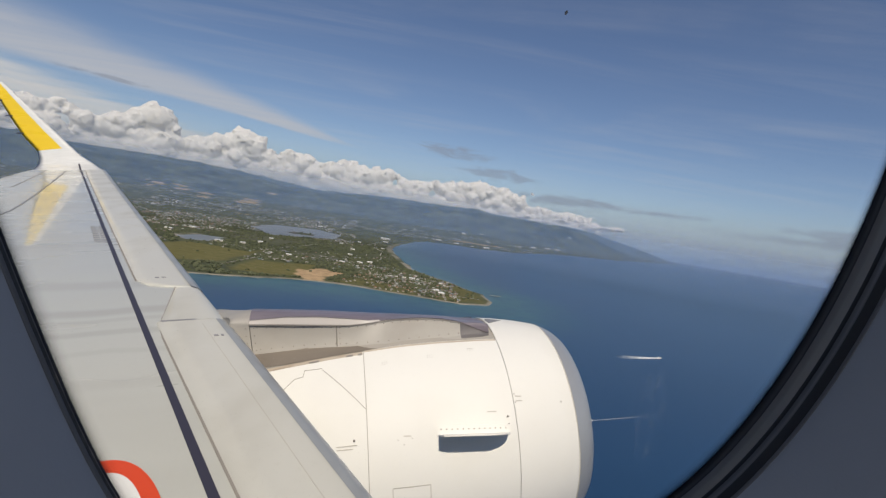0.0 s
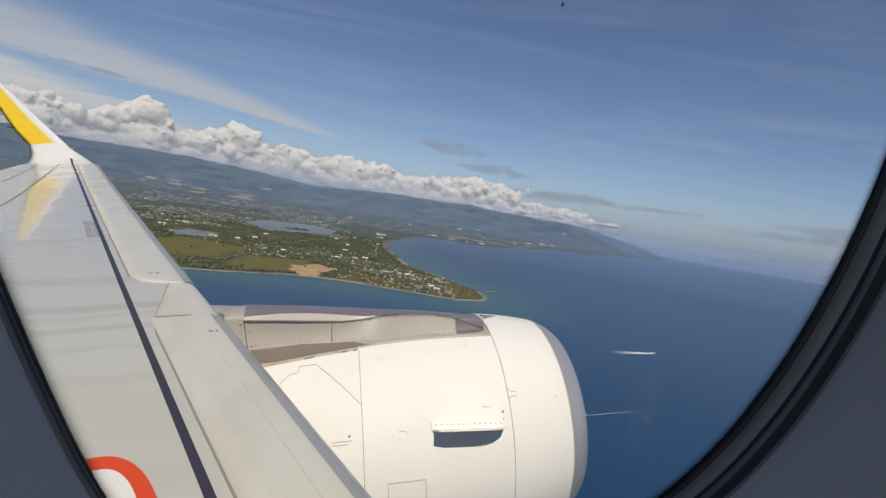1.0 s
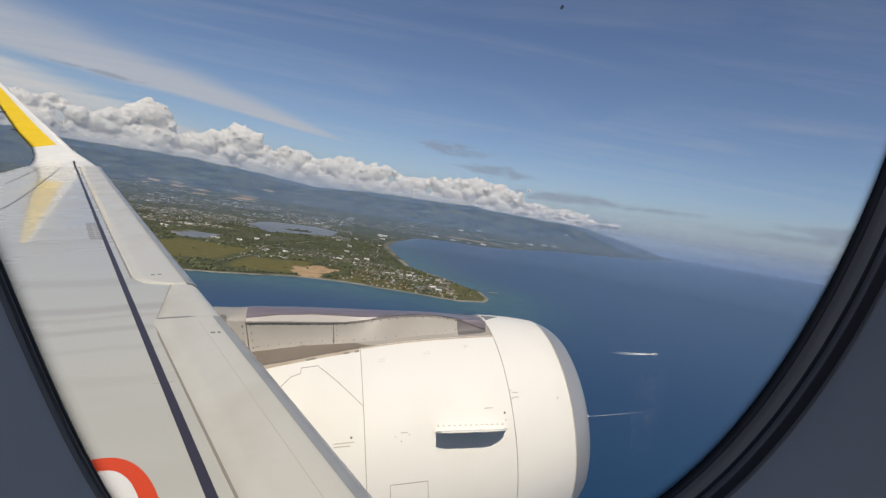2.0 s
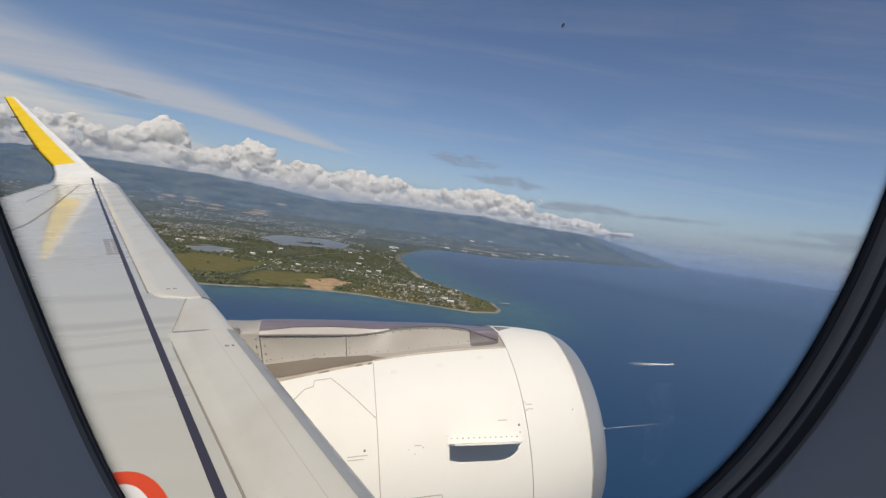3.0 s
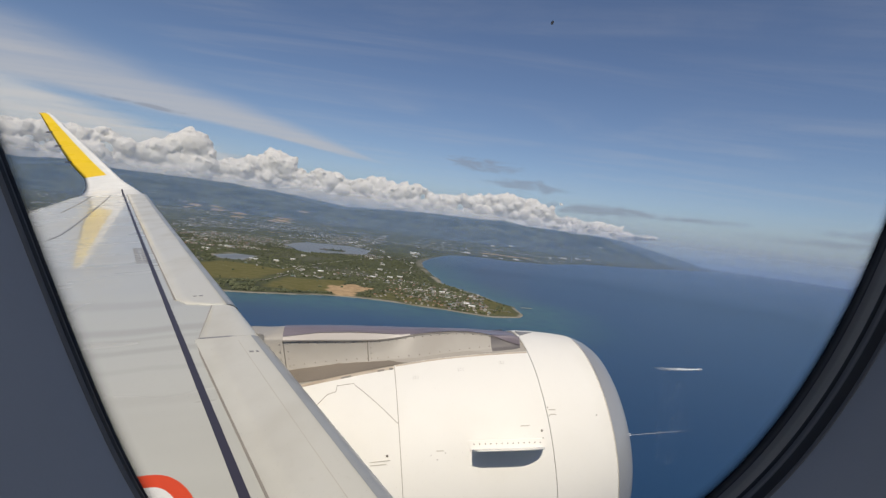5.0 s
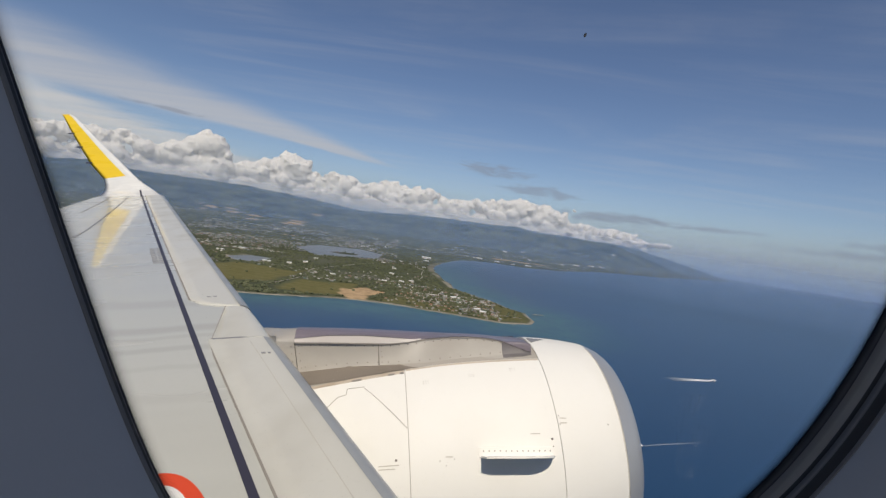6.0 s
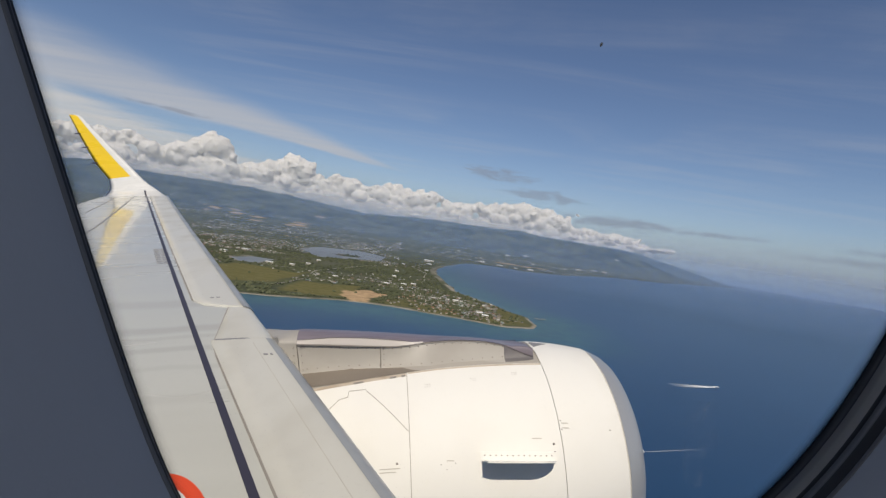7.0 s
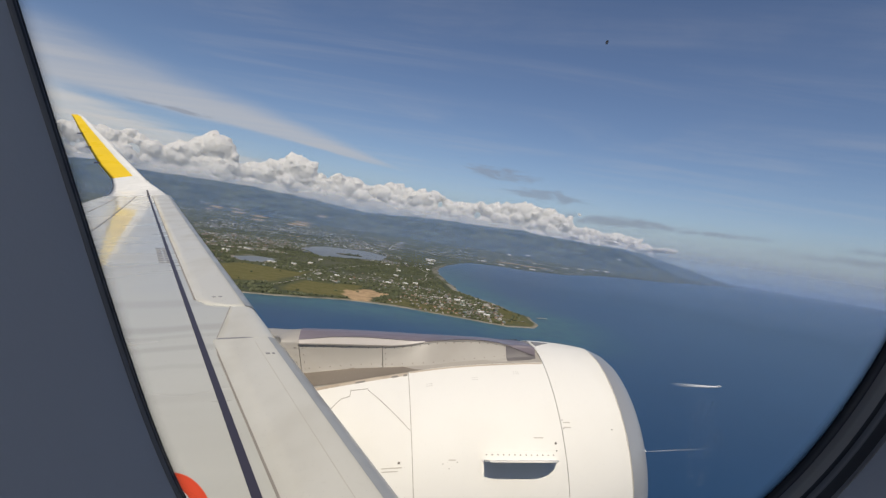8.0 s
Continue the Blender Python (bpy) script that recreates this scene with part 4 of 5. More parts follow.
def make_pylon():
    # station: x, hinge y, hinge z, foot z of the side panel, its upper edge z, lip z, crest z
    st = [(-1.25, 3.79, -1.24, -1.16, -0.86, -0.845, -0.815), (-0.97, 3.795, -1.24, -1.16, -0.885, -0.865, -0.812), (-0.74, 3.80, -1.236, -1.16, -0.901, -0.875, -0.806), (-0.48, 3.79, -1.215, -1.145, -0.916, -0.864, -0.824),
          (-0.22, 3.785, -1.185, -1.13, -0.935, -0.877, -0.844), (0.0, 3.78, -1.155, -1.127, -0.949, -0.902, -0.866), (0.18, 3.78, -1.14, -1.12, -0.942, -0.926, -0.884), (0.317, 3.78, -1.13, -1.112, -0.928, -0.9265, -0.897),
          (0.455, 3.79, -1.122, -1.104, -0.924, -0.9225, -0.910), (0.595, 3.795, -1.115, -1.097, -0.927, -0.9255, -0.923), (0.736, 3.80, -1.11, -1.09, -0.940, -0.9385, -0.937), (0.879, 3.81, -1.104, -1.08, -0.969, -0.9675, -0.957),
          (0.95, 3.815, -1.10, -1.076, -0.99, -0.9885, -0.968), (1.10, 3.83, -1.095, -1.075, -1.0, -0.9985, -0.985), (1.16, 3.85, -1.09, -1.075, -1.02, -1.0185, -1.01)]
    xs = [q[0] for q in st]

    def at(x):
        return [float(np.interp(x, xs, [q[k] for q in st])) for k in range(1, 7)]

    def ring(x, side):
        hy, hz, fz, pz, lz, cz = at(x)
        mid = float(np.interp(x, [-1.12, -0.74], [4.30, 4.04]))       # the crest is narrower and nearer than the foot, and swings out into the wing
        cz *= mid / 3.97
        low, top = lambda y: ENG_Y + side * (y - ENG_Y), lambda y: mid + side * (y - mid)
        foot, brow = float(np.interp(x, [-0.4, 0.0, 0.3, 1.1], [3.955, 3.89, 3.83, 3.855])), 3.865
        pts = [(low(hy), hz - 0.06), (low(hy), hz), (low(max(foot - 0.05, hy + 0.01)), fz - 0.012), (low(foot), fz), (top(brow), pz),
               (top(brow + 0.012), lz), (top(brow + 0.26 * (mid - brow)), lz * 0.5 + cz * 0.5), (top(brow + 0.57 * (mid - brow)), cz - 0.003), (mid, cz)]
        if side < 0:                                   # the outer flank falls away from the crest
            pts[4:8] = [(y, cz - drop) for (y, z), drop in zip(pts[4:8], (0.10, 0.07, 0.04, 0.02))]
        return [Vector((max(x, le_x(y) - 0.015), y, z)) for y, z in pts]    # the aft end is cut along the wing's leading edge

    xx = list(np.linspace(-1.25, 1.16, 60))
    rows = []
    for x in xx:
        a, b = ring(x, 1), ring(x, -1)
        rows.append(a + b[:-1][::-1])
    n = len(rows[0])
    cut = max(k for k, x in enumerate(xx) if x <= 0.95) + 1
    pylon = mesh_object("pylon", [p for r in rows[:cut] for p in r], grid_faces(cut, n) + [tuple(range(n))], PYLON_SHADED, airliner, label="white engine pylon toned to shaded grey, with riveted side panels")

    nose = rows[cut - 1:]
    mesh_object("nose_fairing", [p for r in nose for p in r], grid_faces(len(nose), n), NOSE_DARK, pylon, label="glossy dark grey nose of the pylon")

    def skin(name, x0, x1, lo, hi, mat, lift, label="", n=7):
        """A panel on the inner side of the pylon, between two fractions of the ring."""
        verts = []
        cols = np.linspace(x0, x1, 40)
        for x in cols:
            r = ring(x, 1) + ring(x, -1)[:-1][::-1]
            for f in np.linspace(lo(x), hi(x), n):
                i = min(int(f), len(r) - 2)
                p = r[i].lerp(r[i + 1], f - i)
                d = (r[i + 1] - r[i]).normalized()
                verts.append(p + Vector((0, -d.z, d.y)) * lift)
        return mesh_object(name, verts, grid_faces(40, n), mat, pylon, label=label)

    skin("crest_fairing", -0.74, 1.158, lambda x: float(np.interp(x, [0.15, 0.30, 0.93, 1.15], [5.0, 4.1, 4.1, 3.0])), lambda x: 11.0, CREST_PAINT, 0.006, "glossy dark grey crest fairing that mirrors the sky", 31)
    skin("crest_lip", -0.74, 0.25, lambda x: 4.04, lambda x: 4.97, LIP_HIGHLIGHT, 0.008, "rounded lip below the crest, its highlight painted pale")
    skin("lower_fairing", -0.75, 0.22, lambda x: 1.0, lambda x: float(np.interp(x, [-0.75, -0.37, -0.32, 0.05, 0.25], [2.6, 2.6, 3.0, 3.0, 1.1])), PYLON_GRIME_SHADE, 0.006, "grimy brown-grey strip below the side panels, darkened for shade")
    # dark joint along the upper edge of the side panels
    bm = bmesh.new()
    edge = [ring(x, 1) for x in np.linspace(-0.74, 0.93, 60)]
    half = np.interp(np.linspace(-0.74, 0.93, 60), [-0.1, 0.2], [0.0055, 0.0025])
    vs = [bm.verts.new(r[4] + Vector((0, -0.009, dz * w))) for r, w in zip(edge, half) for dz in (-1, 1)]
    for k in range(59):
        bm.faces.new((vs[2 * k], vs[2 * k + 2], vs[2 * k + 3], vs[2 * k + 1]))
    part("panel_seam", bm, GAP_DARK, pylon)
    # rivet rows: along the crest's edge and along the foot of the panels
    for row, x0, x1, n_r in ((3.90, -0.72, 0.94, 24), (3.14, -0.72, 0.94, 20)):
        for k in range(n_r):
            x = x0 + (x1 - x0) * (k + 0.5) / n_r
            r = ring(x, 1)
            f = row
            i = int(f)
            p = r[i].lerp(r[i + 1], f - i)
            bm = bmesh.new()
            bmesh.ops.create_icosphere(bm, subdivisions=1, radius=0.0055, matrix=Matrix.Translation(p + Vector((0, -0.001, 0.0))) @ Matrix.Diagonal((1, 0.3, 1, 1)))
            part("rivet", bm, RIVET, pylon)
    for x in (-0.74, -0.09):
        r = ring(x, 1)
        bm = bmesh.new()
        vs = [bm.verts.new(p + Vector((dx, -0.004, 0.003))) for p in r[3:6] for dx in (-0.004, 0.004)]
        for k in range(2):
            bm.faces.new((vs[2 * k], vs[2 * k + 1], vs[2 * k + 3], vs[2 * k + 2]))
        part("panel_seam", bm, GAP_DARK, pylon)
        for k in range(4):
            for dx in ((-0.03, 0.03) if x < -0.5 else (0.025,)):
                bm = bmesh.new()
                bmesh.ops.create_icosphere(bm, subdivisions=1, radius=0.005, matrix=Matrix.Translation(r[3].lerp(r[4], (k + 0.5) / 4) + Vector((dx, -0.004, 0.002))))
                part("rivet", bm, RIVET, pylon)


make_pylon()

# ---- cabin wall with its window ----
IN_C, IN_A, IN_B, OUT_C, OUT_A, OUT_B = (0.0537, 0.0417), 0.1153, 0.1752, (0.0514, 0.0623), 0.1436, 0.2180
IN_AFT, OUT_AFT = (0.1293, 0.1687), (0.1491, 0.2302)
OVAL_AFT, OVAL_FORE, SHEAR, LEAN = 5.43, 1.995, -0.10, -0.254   # fullness of the two halves, slant of the oval, inward lean of the wall


def oval(centre, a, b, y, grow=1.0, aft=IN_AFT, count=144):
    a, b, aft_a, aft_b = a * grow, b * grow, aft[0] * grow, aft[1] * grow
    pts = []
    for k in range(count):
        t = 2 * math.pi * k / count
        c, s = math.cos(t), math.sin(t)
        f = min(max(0.5 - c / 0.7, 0.0), 1.0)
        f = f * f * (3 - 2 * f)                      # 1 on the aft half, 0 on the fore half
        n = OVAL_FORE + (OVAL_AFT - OVAL_FORE) * f
        dz = (b + (aft_b - b) * f) * math.copysign(abs(s) ** (2 / n), s)
        x, z = centre[0] + (a + (aft_a - a) * f) * math.copysign(abs(c) ** (2 / n), c) + SHEAR * dz, centre[1] + dz
        pts.append(Vector((x, y + LEAN * z, z)))
    return pts


def lerp_rings(r0, r1, f, y):
    """The ring between two rings, set at depth y of the leaning wall."""
    return [Vector((a.x + (b.x - a.x) * f, y + LEAN * (a.z + (b.z - a.z) * f), a.z + (b.z - a.z) * f)) for a, b in zip(r0, r1)]


def rings_mesh(name, rings, mat, parent, label=""):
    n = len(rings[0])
    return mesh_object(name, [p for r in rings for p in r], grid_faces(len(rings), n, True), mat, parent, label=label)


def make_cabin():
    cabin = new("wall_cabin")
    cabin.matrix_world = AIR
    tagged(cabin, "dim blue-grey moulded cabin lining round a window", "cabin wall", kind="structure")
    inner, outer = oval(IN_C, IN_A, IN_B, 0.115), oval(OUT_C, OUT_A, OUT_B, 0.150, 1.0, OUT_AFT)
    wide = oval(IN_C, IN_A, IN_B, 0.045, 1.65)
    # moulded funnel from the window's rim to the wall
    funnel = [inner, lerp_rings(inner, wide, 0.02, 0.1125), lerp_rings(inner, wide, 0.07, 0.108), lerp_rings(inner, wide, 0.22, 0.096), lerp_rings(inner, wide, 0.5, 0.077),
              lerp_rings(inner, wide, 0.78, 0.058), wide, oval(IN_C, IN_A, IN_B, 0.043, 1.72), oval(IN_C, IN_A, IN_B, 0.045, 2.4), oval(IN_C, IN_A, IN_B, 0.07, 4.2)]
    rings_mesh("window_reveal", funnel, LINING, cabin, "blue-grey plastic window reveal")
    window = new("window_1")
    window.matrix_world = AIR
    tagged(window, "rounded airliner cabin window with dark seals", "window", kind="structure")
    at = lambda f, y: lerp_rings(inner, outer, f, y)
    rings_mesh("seal_lip", [lerp_rings(inner, wide, -0.003, 0.1152), lerp_rings(inner, wide, 0.0, 0.1146), lerp_rings(inner, wide, 0.004, 0.1142), lerp_rings(inner, wide, 0.005, 0.1147)], LIP_RIM, window, "thin pale worn rim of the reveal")
    rings_mesh("inner_seal", [at(0.0, 0.1152), at(0.03, 0.1165), at(0.08, 0.119), at(0.135, 0.1212)], SEAL, window, "black rubber seal")
    rings_mesh("bezel", [at(0.13, 0.1210), at(0.145, 0.1218), at(0.17, 0.1222), at(0.25, 0.1248), at(0.26, 0.1258)], BEZEL_DARK, window, "dark grey bezel ring")
    rings_mesh("bezel_groove", [at(0.255, 0.1255), at(0.265, 0.1268), at(0.31, 0.1280)], SEAL, window)
    rings_mesh("bezel", [at(0.308, 0.1279), at(0.32, 0.1270), at(0.64, 0.1375), at(0.68, 0.1402)], BEZEL, window, "dark grey bezel ring")
    rings_mesh("outer_seal", [at(0.675, 0.1398), at(0.685, 0.1408), at(0.72, 0.1410), at(0.92, 0.147), at(1.0, 0.150), at(1.5, 0.154)], SEAL, window, "black rubber seal")
    # fading dark ring added to imitate the blurred, darkened edge of the thick pane
    edge_fade = rings_mesh("pane_edge_fade", [oval(OUT_C, OUT_A, OUT_B, 0.1495, f, OUT_AFT) for f in (1.01, 0.998, 0.991, 0.985, 0.979, 0.972, 0.965)], pane_edge_fade_material(), window, "soft dark ring added for the blurred edge of the pane")
    add_layer(edge_fade, "dense", np.repeat([1.0, 0.95, 0.62, 0.34, 0.15, 0.05, 0.0], len(inner)))
    edge_fade.visible_shadow = False
    rim = oval(OUT_C, OUT_A, OUT_B, 0.152, 1.02, OUT_AFT)
    me = mesh_object("pane", rim, [tuple(range(len(rim)))], pane_glass(), window, smooth=False, label="clear acrylic pane with a dirt speck")
    me.visible_shadow = False
    bm = bmesh.new()
    p = Vector((0.0434, 0.0941, 0.0373))
    bmesh.ops.create_icosphere(bm, subdivisions=2, radius=0.00042, matrix=Matrix.Translation(p) @ pose(0, 0, 0, 0, 30, 0) @ Matrix.Diagonal((0.7, 0.15, 1.2, 1)))
    part("dirt_speck", bm, STENCIL, window)
    smudge = [Vector((x, 0.1505 + LEAN * z - 0.0005, z)) for x, z in ((0.109, -0.067), (0.124, -0.069), (0.130, -0.106), (0.116, -0.108))]
    ob = mesh_object("smudge", smudge, [(0, 1, 2, 3)], smudge_material(), window, smooth=False)
    ob.visible_shadow = False
    # round fuselage shell, open at this window and at the row of windows across the aisle
    cy, cz, rad = -1.70, -0.15, 1.95
    xs, angles = np.linspace(-7.2, 5.6, 129), np.linspace(0, 360, 121)[:-1]
    verts, faces, outer_faces = [], [], []
    for r in (rad, rad - 0.04):
        for x in xs:
            verts += [(x, cy + r * math.cos(radians(a)), cz + r * math.sin(radians(a))) for a in angles]
    m, layer = len(angles), len(xs) * len(angles)
    for i in range(len(xs) - 1):
        xm = (xs[i] + xs[i + 1]) / 2
        for j in range(m):
            am = (angles[j] + 1.5 + 180) % 360 - 180
            zm = cz + rad * math.sin(radians(am))
            here = abs(am) < 90 and abs(xm - IN_C[0]) < 0.34 and abs(zm - IN_C[1]) < 0.36
            across = abs(am) > 90 and 0.0 < zm < 0.40 and abs(xm) < 3.2 and (xm + 3.2) % 0.8 < 0.3
            if not (here or across):
                k = (j + 1) % m
                q = (i * m + j, i * m + k, (i + 1) * m + k, (i + 1) * m + j)
                outer_faces.append(q)
                faces.append(tuple(v for v in q[::-1]))
    for end in (0, len(xs) - 1):
        faces.append(tuple(end * m + j for j in range(m)))
    mesh_object("cabin_lining", verts[layer:], faces, LINING, cabin, label="round cabin shell with pale lining")
    mesh_object("fuselage_skin", verts[:layer], outer_faces, NACELLE_WHITE, cabin, label="white painted fuselage skin")
    bm = bmesh.new()
    box(bm, -7.19, 5.59, -3.25, -0.15, -1.25, -1.2)
    ob = part("floor", bm, LINING, None, "grey cabin floor in dim light")
    ob.matrix_world = AIR
    tagged(ob, category="floor", kind="structure")
    # skylight lamps in the unseen aisle windows, stronger forward to brighten the aft reveal
    for k, energy in enumerate((2.2, 3.8, 8.5, 12.0)):
        lamp = new("aisle_window_light", bpy.data.lights.new("aisle_window_light", "AREA"))
        lamp.data.shape, lamp.data.size, lamp.data.size_y, lamp.data.energy, lamp.data.color = "RECTANGLE", 0.3, 0.4, energy, (0.80, 0.88, 1.0)
        lamp.matrix_world = AIR @ look((-2.25 + 1.6 * k, -3.55, 0.2), (-2.25 + 1.6 * k, 0, 0.0))


make_cabin()
# ---- clouds ----


def ico_template(subdivisions):
    bm = bmesh.new()
    bmesh.ops.create_icosphere(bm, subdivisions=subdivisions, radius=1.0)
    v = np.array([p.co[:] for p in bm.verts])
    f = np.array([[q.index for q in p.verts] for p in bm.faces])
    bm.free()
    return v, f


def scatter_mesh(name, verts, faces, mat, smooth):
    me = bpy.data.meshes.new(name)
    verts, faces = np.asarray(verts, float), np.asarray(faces, int)
    me.vertices.add(len(verts))
    me.vertices.foreach_set("co", verts.ravel())
    me.loops.add(faces.size)
    me.loops.foreach_set("vertex_index", faces.ravel())
    me.polygons.add(len(faces))
    k = faces.shape[1]
    me.polygons.foreach_set("loop_start", np.arange(len(faces)) * k)
    me.polygons.foreach_set("loop_total", np.full(len(faces), k))
    me.update(calc_edges=True)
    me.polygons.foreach_set("use_smooth", np.full(len(faces), smooth))
    me.materials.append(mat)
    return new(name, me)


# bearing and height of the bank's crowns, in degrees from the eye
CLOUD_AZ = [-52, -43.4, -42, -37.2, -35.8, -33.5, -32.5, -31.2, -29.8, -28.5, -27.9, -26.6, -25.6, -24, -22.9, -21.5, -20.5, -20.1, -19.3, -18.4, -17.4, -16.6, -15.3, -14, -12.7, -11.2, -10.3,
            -9, -7.6, -5.9, -4.6, -2.8, -0.8, 0.8, 2.4, 5.4, 8, 10.4, 11.3, 13, 14.5, 16.2, 18.7, 19.5, 21]
CLOUD_EL = [4.0, 4.4, 4.7, 5.1, 4.9, 4.1, 5.1, 5.8, 6.4, 6.0, 4.5, 3.7, 4.5, 4.6, 5.1, 5.9, 5.8, 4.6, 4.4, 4.6, 4.1, 4.7, 4.6, 4.5, 3.9, 4.3, 4.8,
            4.3, 4.35, 4.4, 4.3, 3.7, 3.85, 4.0, 4.2, 4.6, 4.4, 4.0, 2.8, 3.0, 2.5, 2.75, 2.5, 1.8, 1.2]
CLOUD_R, CLOUD_FOOT = 4740.0, 140.0


def cloud_top(az):
    return EYE_HEIGHT + CLOUD_R * math.tan(radians(float(np.interp(az, CLOUD_AZ, CLOUD_EL))))


def sprout(rng, centres, radii, count, spread, shrink, lift):
    """Smaller heads budding out of the upper and sunny sides of larger ones."""
    n = len(centres)
    d = rng.normal(size=(n, count, 3))
    d[..., 1] -= 0.35
    d[..., 2] += lift
    d /= np.linalg.norm(d, axis=-1, keepdims=True)
    r = radii[:, None] * rng.uniform(*shrink, (n, count))
    c = centres[:, None] + d * (radii[:, None] * spread)[..., None]
    return c.reshape(-1, 3), r.ravel()


def heads_mesh(levels, rng):
    verts, faces, base = [], [], 0
    for sub, c, r, flat in levels:
        tv, tf = ico_template(sub)
        n = len(c)
        stretch = np.stack([rng.uniform(0.9, 1.25, n), np.ones(n), rng.uniform(0.75, 1.0, n) * flat], -1)
        lump = 1 + 0.05 * rng.uniform(-1, 1, (n, len(tv), 1))
        v = (tv[None] * lump * (r[:, None] * stretch)[:, None, :] + c[:, None, :]).reshape(-1, 3)
        verts.append(v)
        faces.append((tf[None] + (np.arange(n) * len(tv))[:, None, None]).reshape(-1, 3) + base)
        base += n * len(tv)
    return np.concatenate(verts), np.concatenate(faces)


def cloud_mesh(name, made, label, voxel):
    """The heads fused into one soft skin, which boils on two scales."""
    ob = scatter_mesh(name, *made, CLOUD, True)
    fuse = ob.modifiers.new("fuse", "REMESH")
    fuse.mode, fuse.voxel_size, fuse.use_smooth_shade = "VOXEL", voxel, True
    relax = ob.modifiers.new("relax", "SMOOTH")
    relax.factor, relax.iterations = 0.5, 3
    for scale, strength in ((50.0, 14.0), (21.0, 4.5)):
        tex = bpy.data.textures.new("boil", "CLOUDS")
        tex.noise_scale, tex.noise_depth, tex.noise_basis = scale, 2, "VORONOI_F1"
        boil = ob.modifiers.new("boil", "DISPLACE")
        boil.texture, boil.texture_coords, boil.strength, boil.mid_level = tex, "LOCAL", -strength, 0.35
    soften = ob.modifiers.new("soften", "SMOOTH")
    soften.factor, soften.iterations = 0.5, 7
    tagged(ob, label, "clouds", kind="stuff")


def make_clouds():
    rng = np.random.RandomState(210)
    big, size = [], []

    def put(az, z, r, back):
        a = radians(az)
        d = min(CLOUD_R + back, 4930 - 1.4 * r)
        big.append((d * math.sin(a), d * math.cos(a), z))
        size.append(r)
    for az in np.arange(-52, 20.6, 0.42):             # crowns along the skyline of the bank
        top = cloud_top(az)
        r = rng.uniform(0.08, 0.30) * (top - CLOUD_FOOT) + 7
        top -= rng.uniform(-0.08, 0.08) * (top - CLOUD_FOOT)
        put(az + rng.uniform(-0.15, 0.15), top - 1.12 * r, r, rng.uniform(-50, 10))
    for k in range(620):                              # the body below them
        az = rng.uniform(-52, 20)
        top = cloud_top(az)
        f = rng.uniform(0, 1) ** 1.2
        r = (rng.uniform(0.10, 0.34) * (top - CLOUD_FOOT) + 8) * (1 - 0.35 * f)
        put(az, CLOUD_FOOT + f * (top - CLOUD_FOOT - 2.4 * r), r, rng.uniform(-50, 20) - 30 * f)
    c0, r0 = np.array(big), np.array(size)
    c1, r1 = sprout(rng, c0, r0, 7, 0.72, (0.36, 0.58), 0.45)
    keep = c1[:, 2] > CLOUD_FOOT - 30
    c1, r1 = c1[keep], r1[keep]
    c2, r2 = sprout(rng, c1, r1, 3, 0.8, (0.3, 0.5), 0.4)
    cloud_mesh("cloud_bank", heads_mesh(((2, c0, r0, 1.0), (1, c1, r1, 1.0), (1, c2, r2, 1.0)), rng), "long bank of white cumulus clouds with grey bases", 6.0)
    # flat shreds of the base
    n = 420
    az = np.radians(rng.uniform(-52, 22, n))
    d = rng.uniform(4640, 4700, n)
    c = np.stack([d * np.sin(az), d * np.cos(az), rng.uniform(120, 215, n)], -1)
    r = rng.uniform(30, 75, n)
    c1, r1 = sprout(rng, c, r, 7, 0.9, (0.25, 0.45), 0.1)
    c1[:, 2] = c[:, 2].repeat(7) + (c1[:, 2] - c[:, 2].repeat(7)) * 0.3
    cloud_mesh("cloud_base", heads_mesh(((2, c, r, 0.3), (1, c1, r1, 0.45)), rng), "flat grey shreds along the base of the clouds", 7.0)
    a = radians(11.64)
    c0, r0 = np.array([(4850 * math.sin(a), 4850 * math.cos(a), EYE_HEIGHT + 4850 * math.tan(radians(4.12)))]), np.array([17.0])
    c1, r1 = sprout(rng, c0, r0, 9, 0.9, (0.35, 0.6), 0.2)
    cloud_mesh("cloud_puff", heads_mesh(((2, c0, r0, 1.0), (1, c1, r1, 1.0)), rng), "small detached white cumulus puff", 3.5)


make_clouds()

# ---- trees and town as uncountable masses ----


def land_mask(x, y, margin=4.0):
    return coast_distance(x, y) > margin


def tidal_flat(x, y):
    """Bare flat along the head of the bay."""
    return (coast_distance(x, y) < 15) & (y > 660) & (y < 1450) & (x > -140)


def scatter_points(rng, count, az0, az1, r0, r1):
    az = np.radians(rng.uniform(az0, az1, count))
    r = 1 / rng.uniform(1 / r1, 1 / r0, count)
    return r * np.sin(az), r * np.cos(az), r


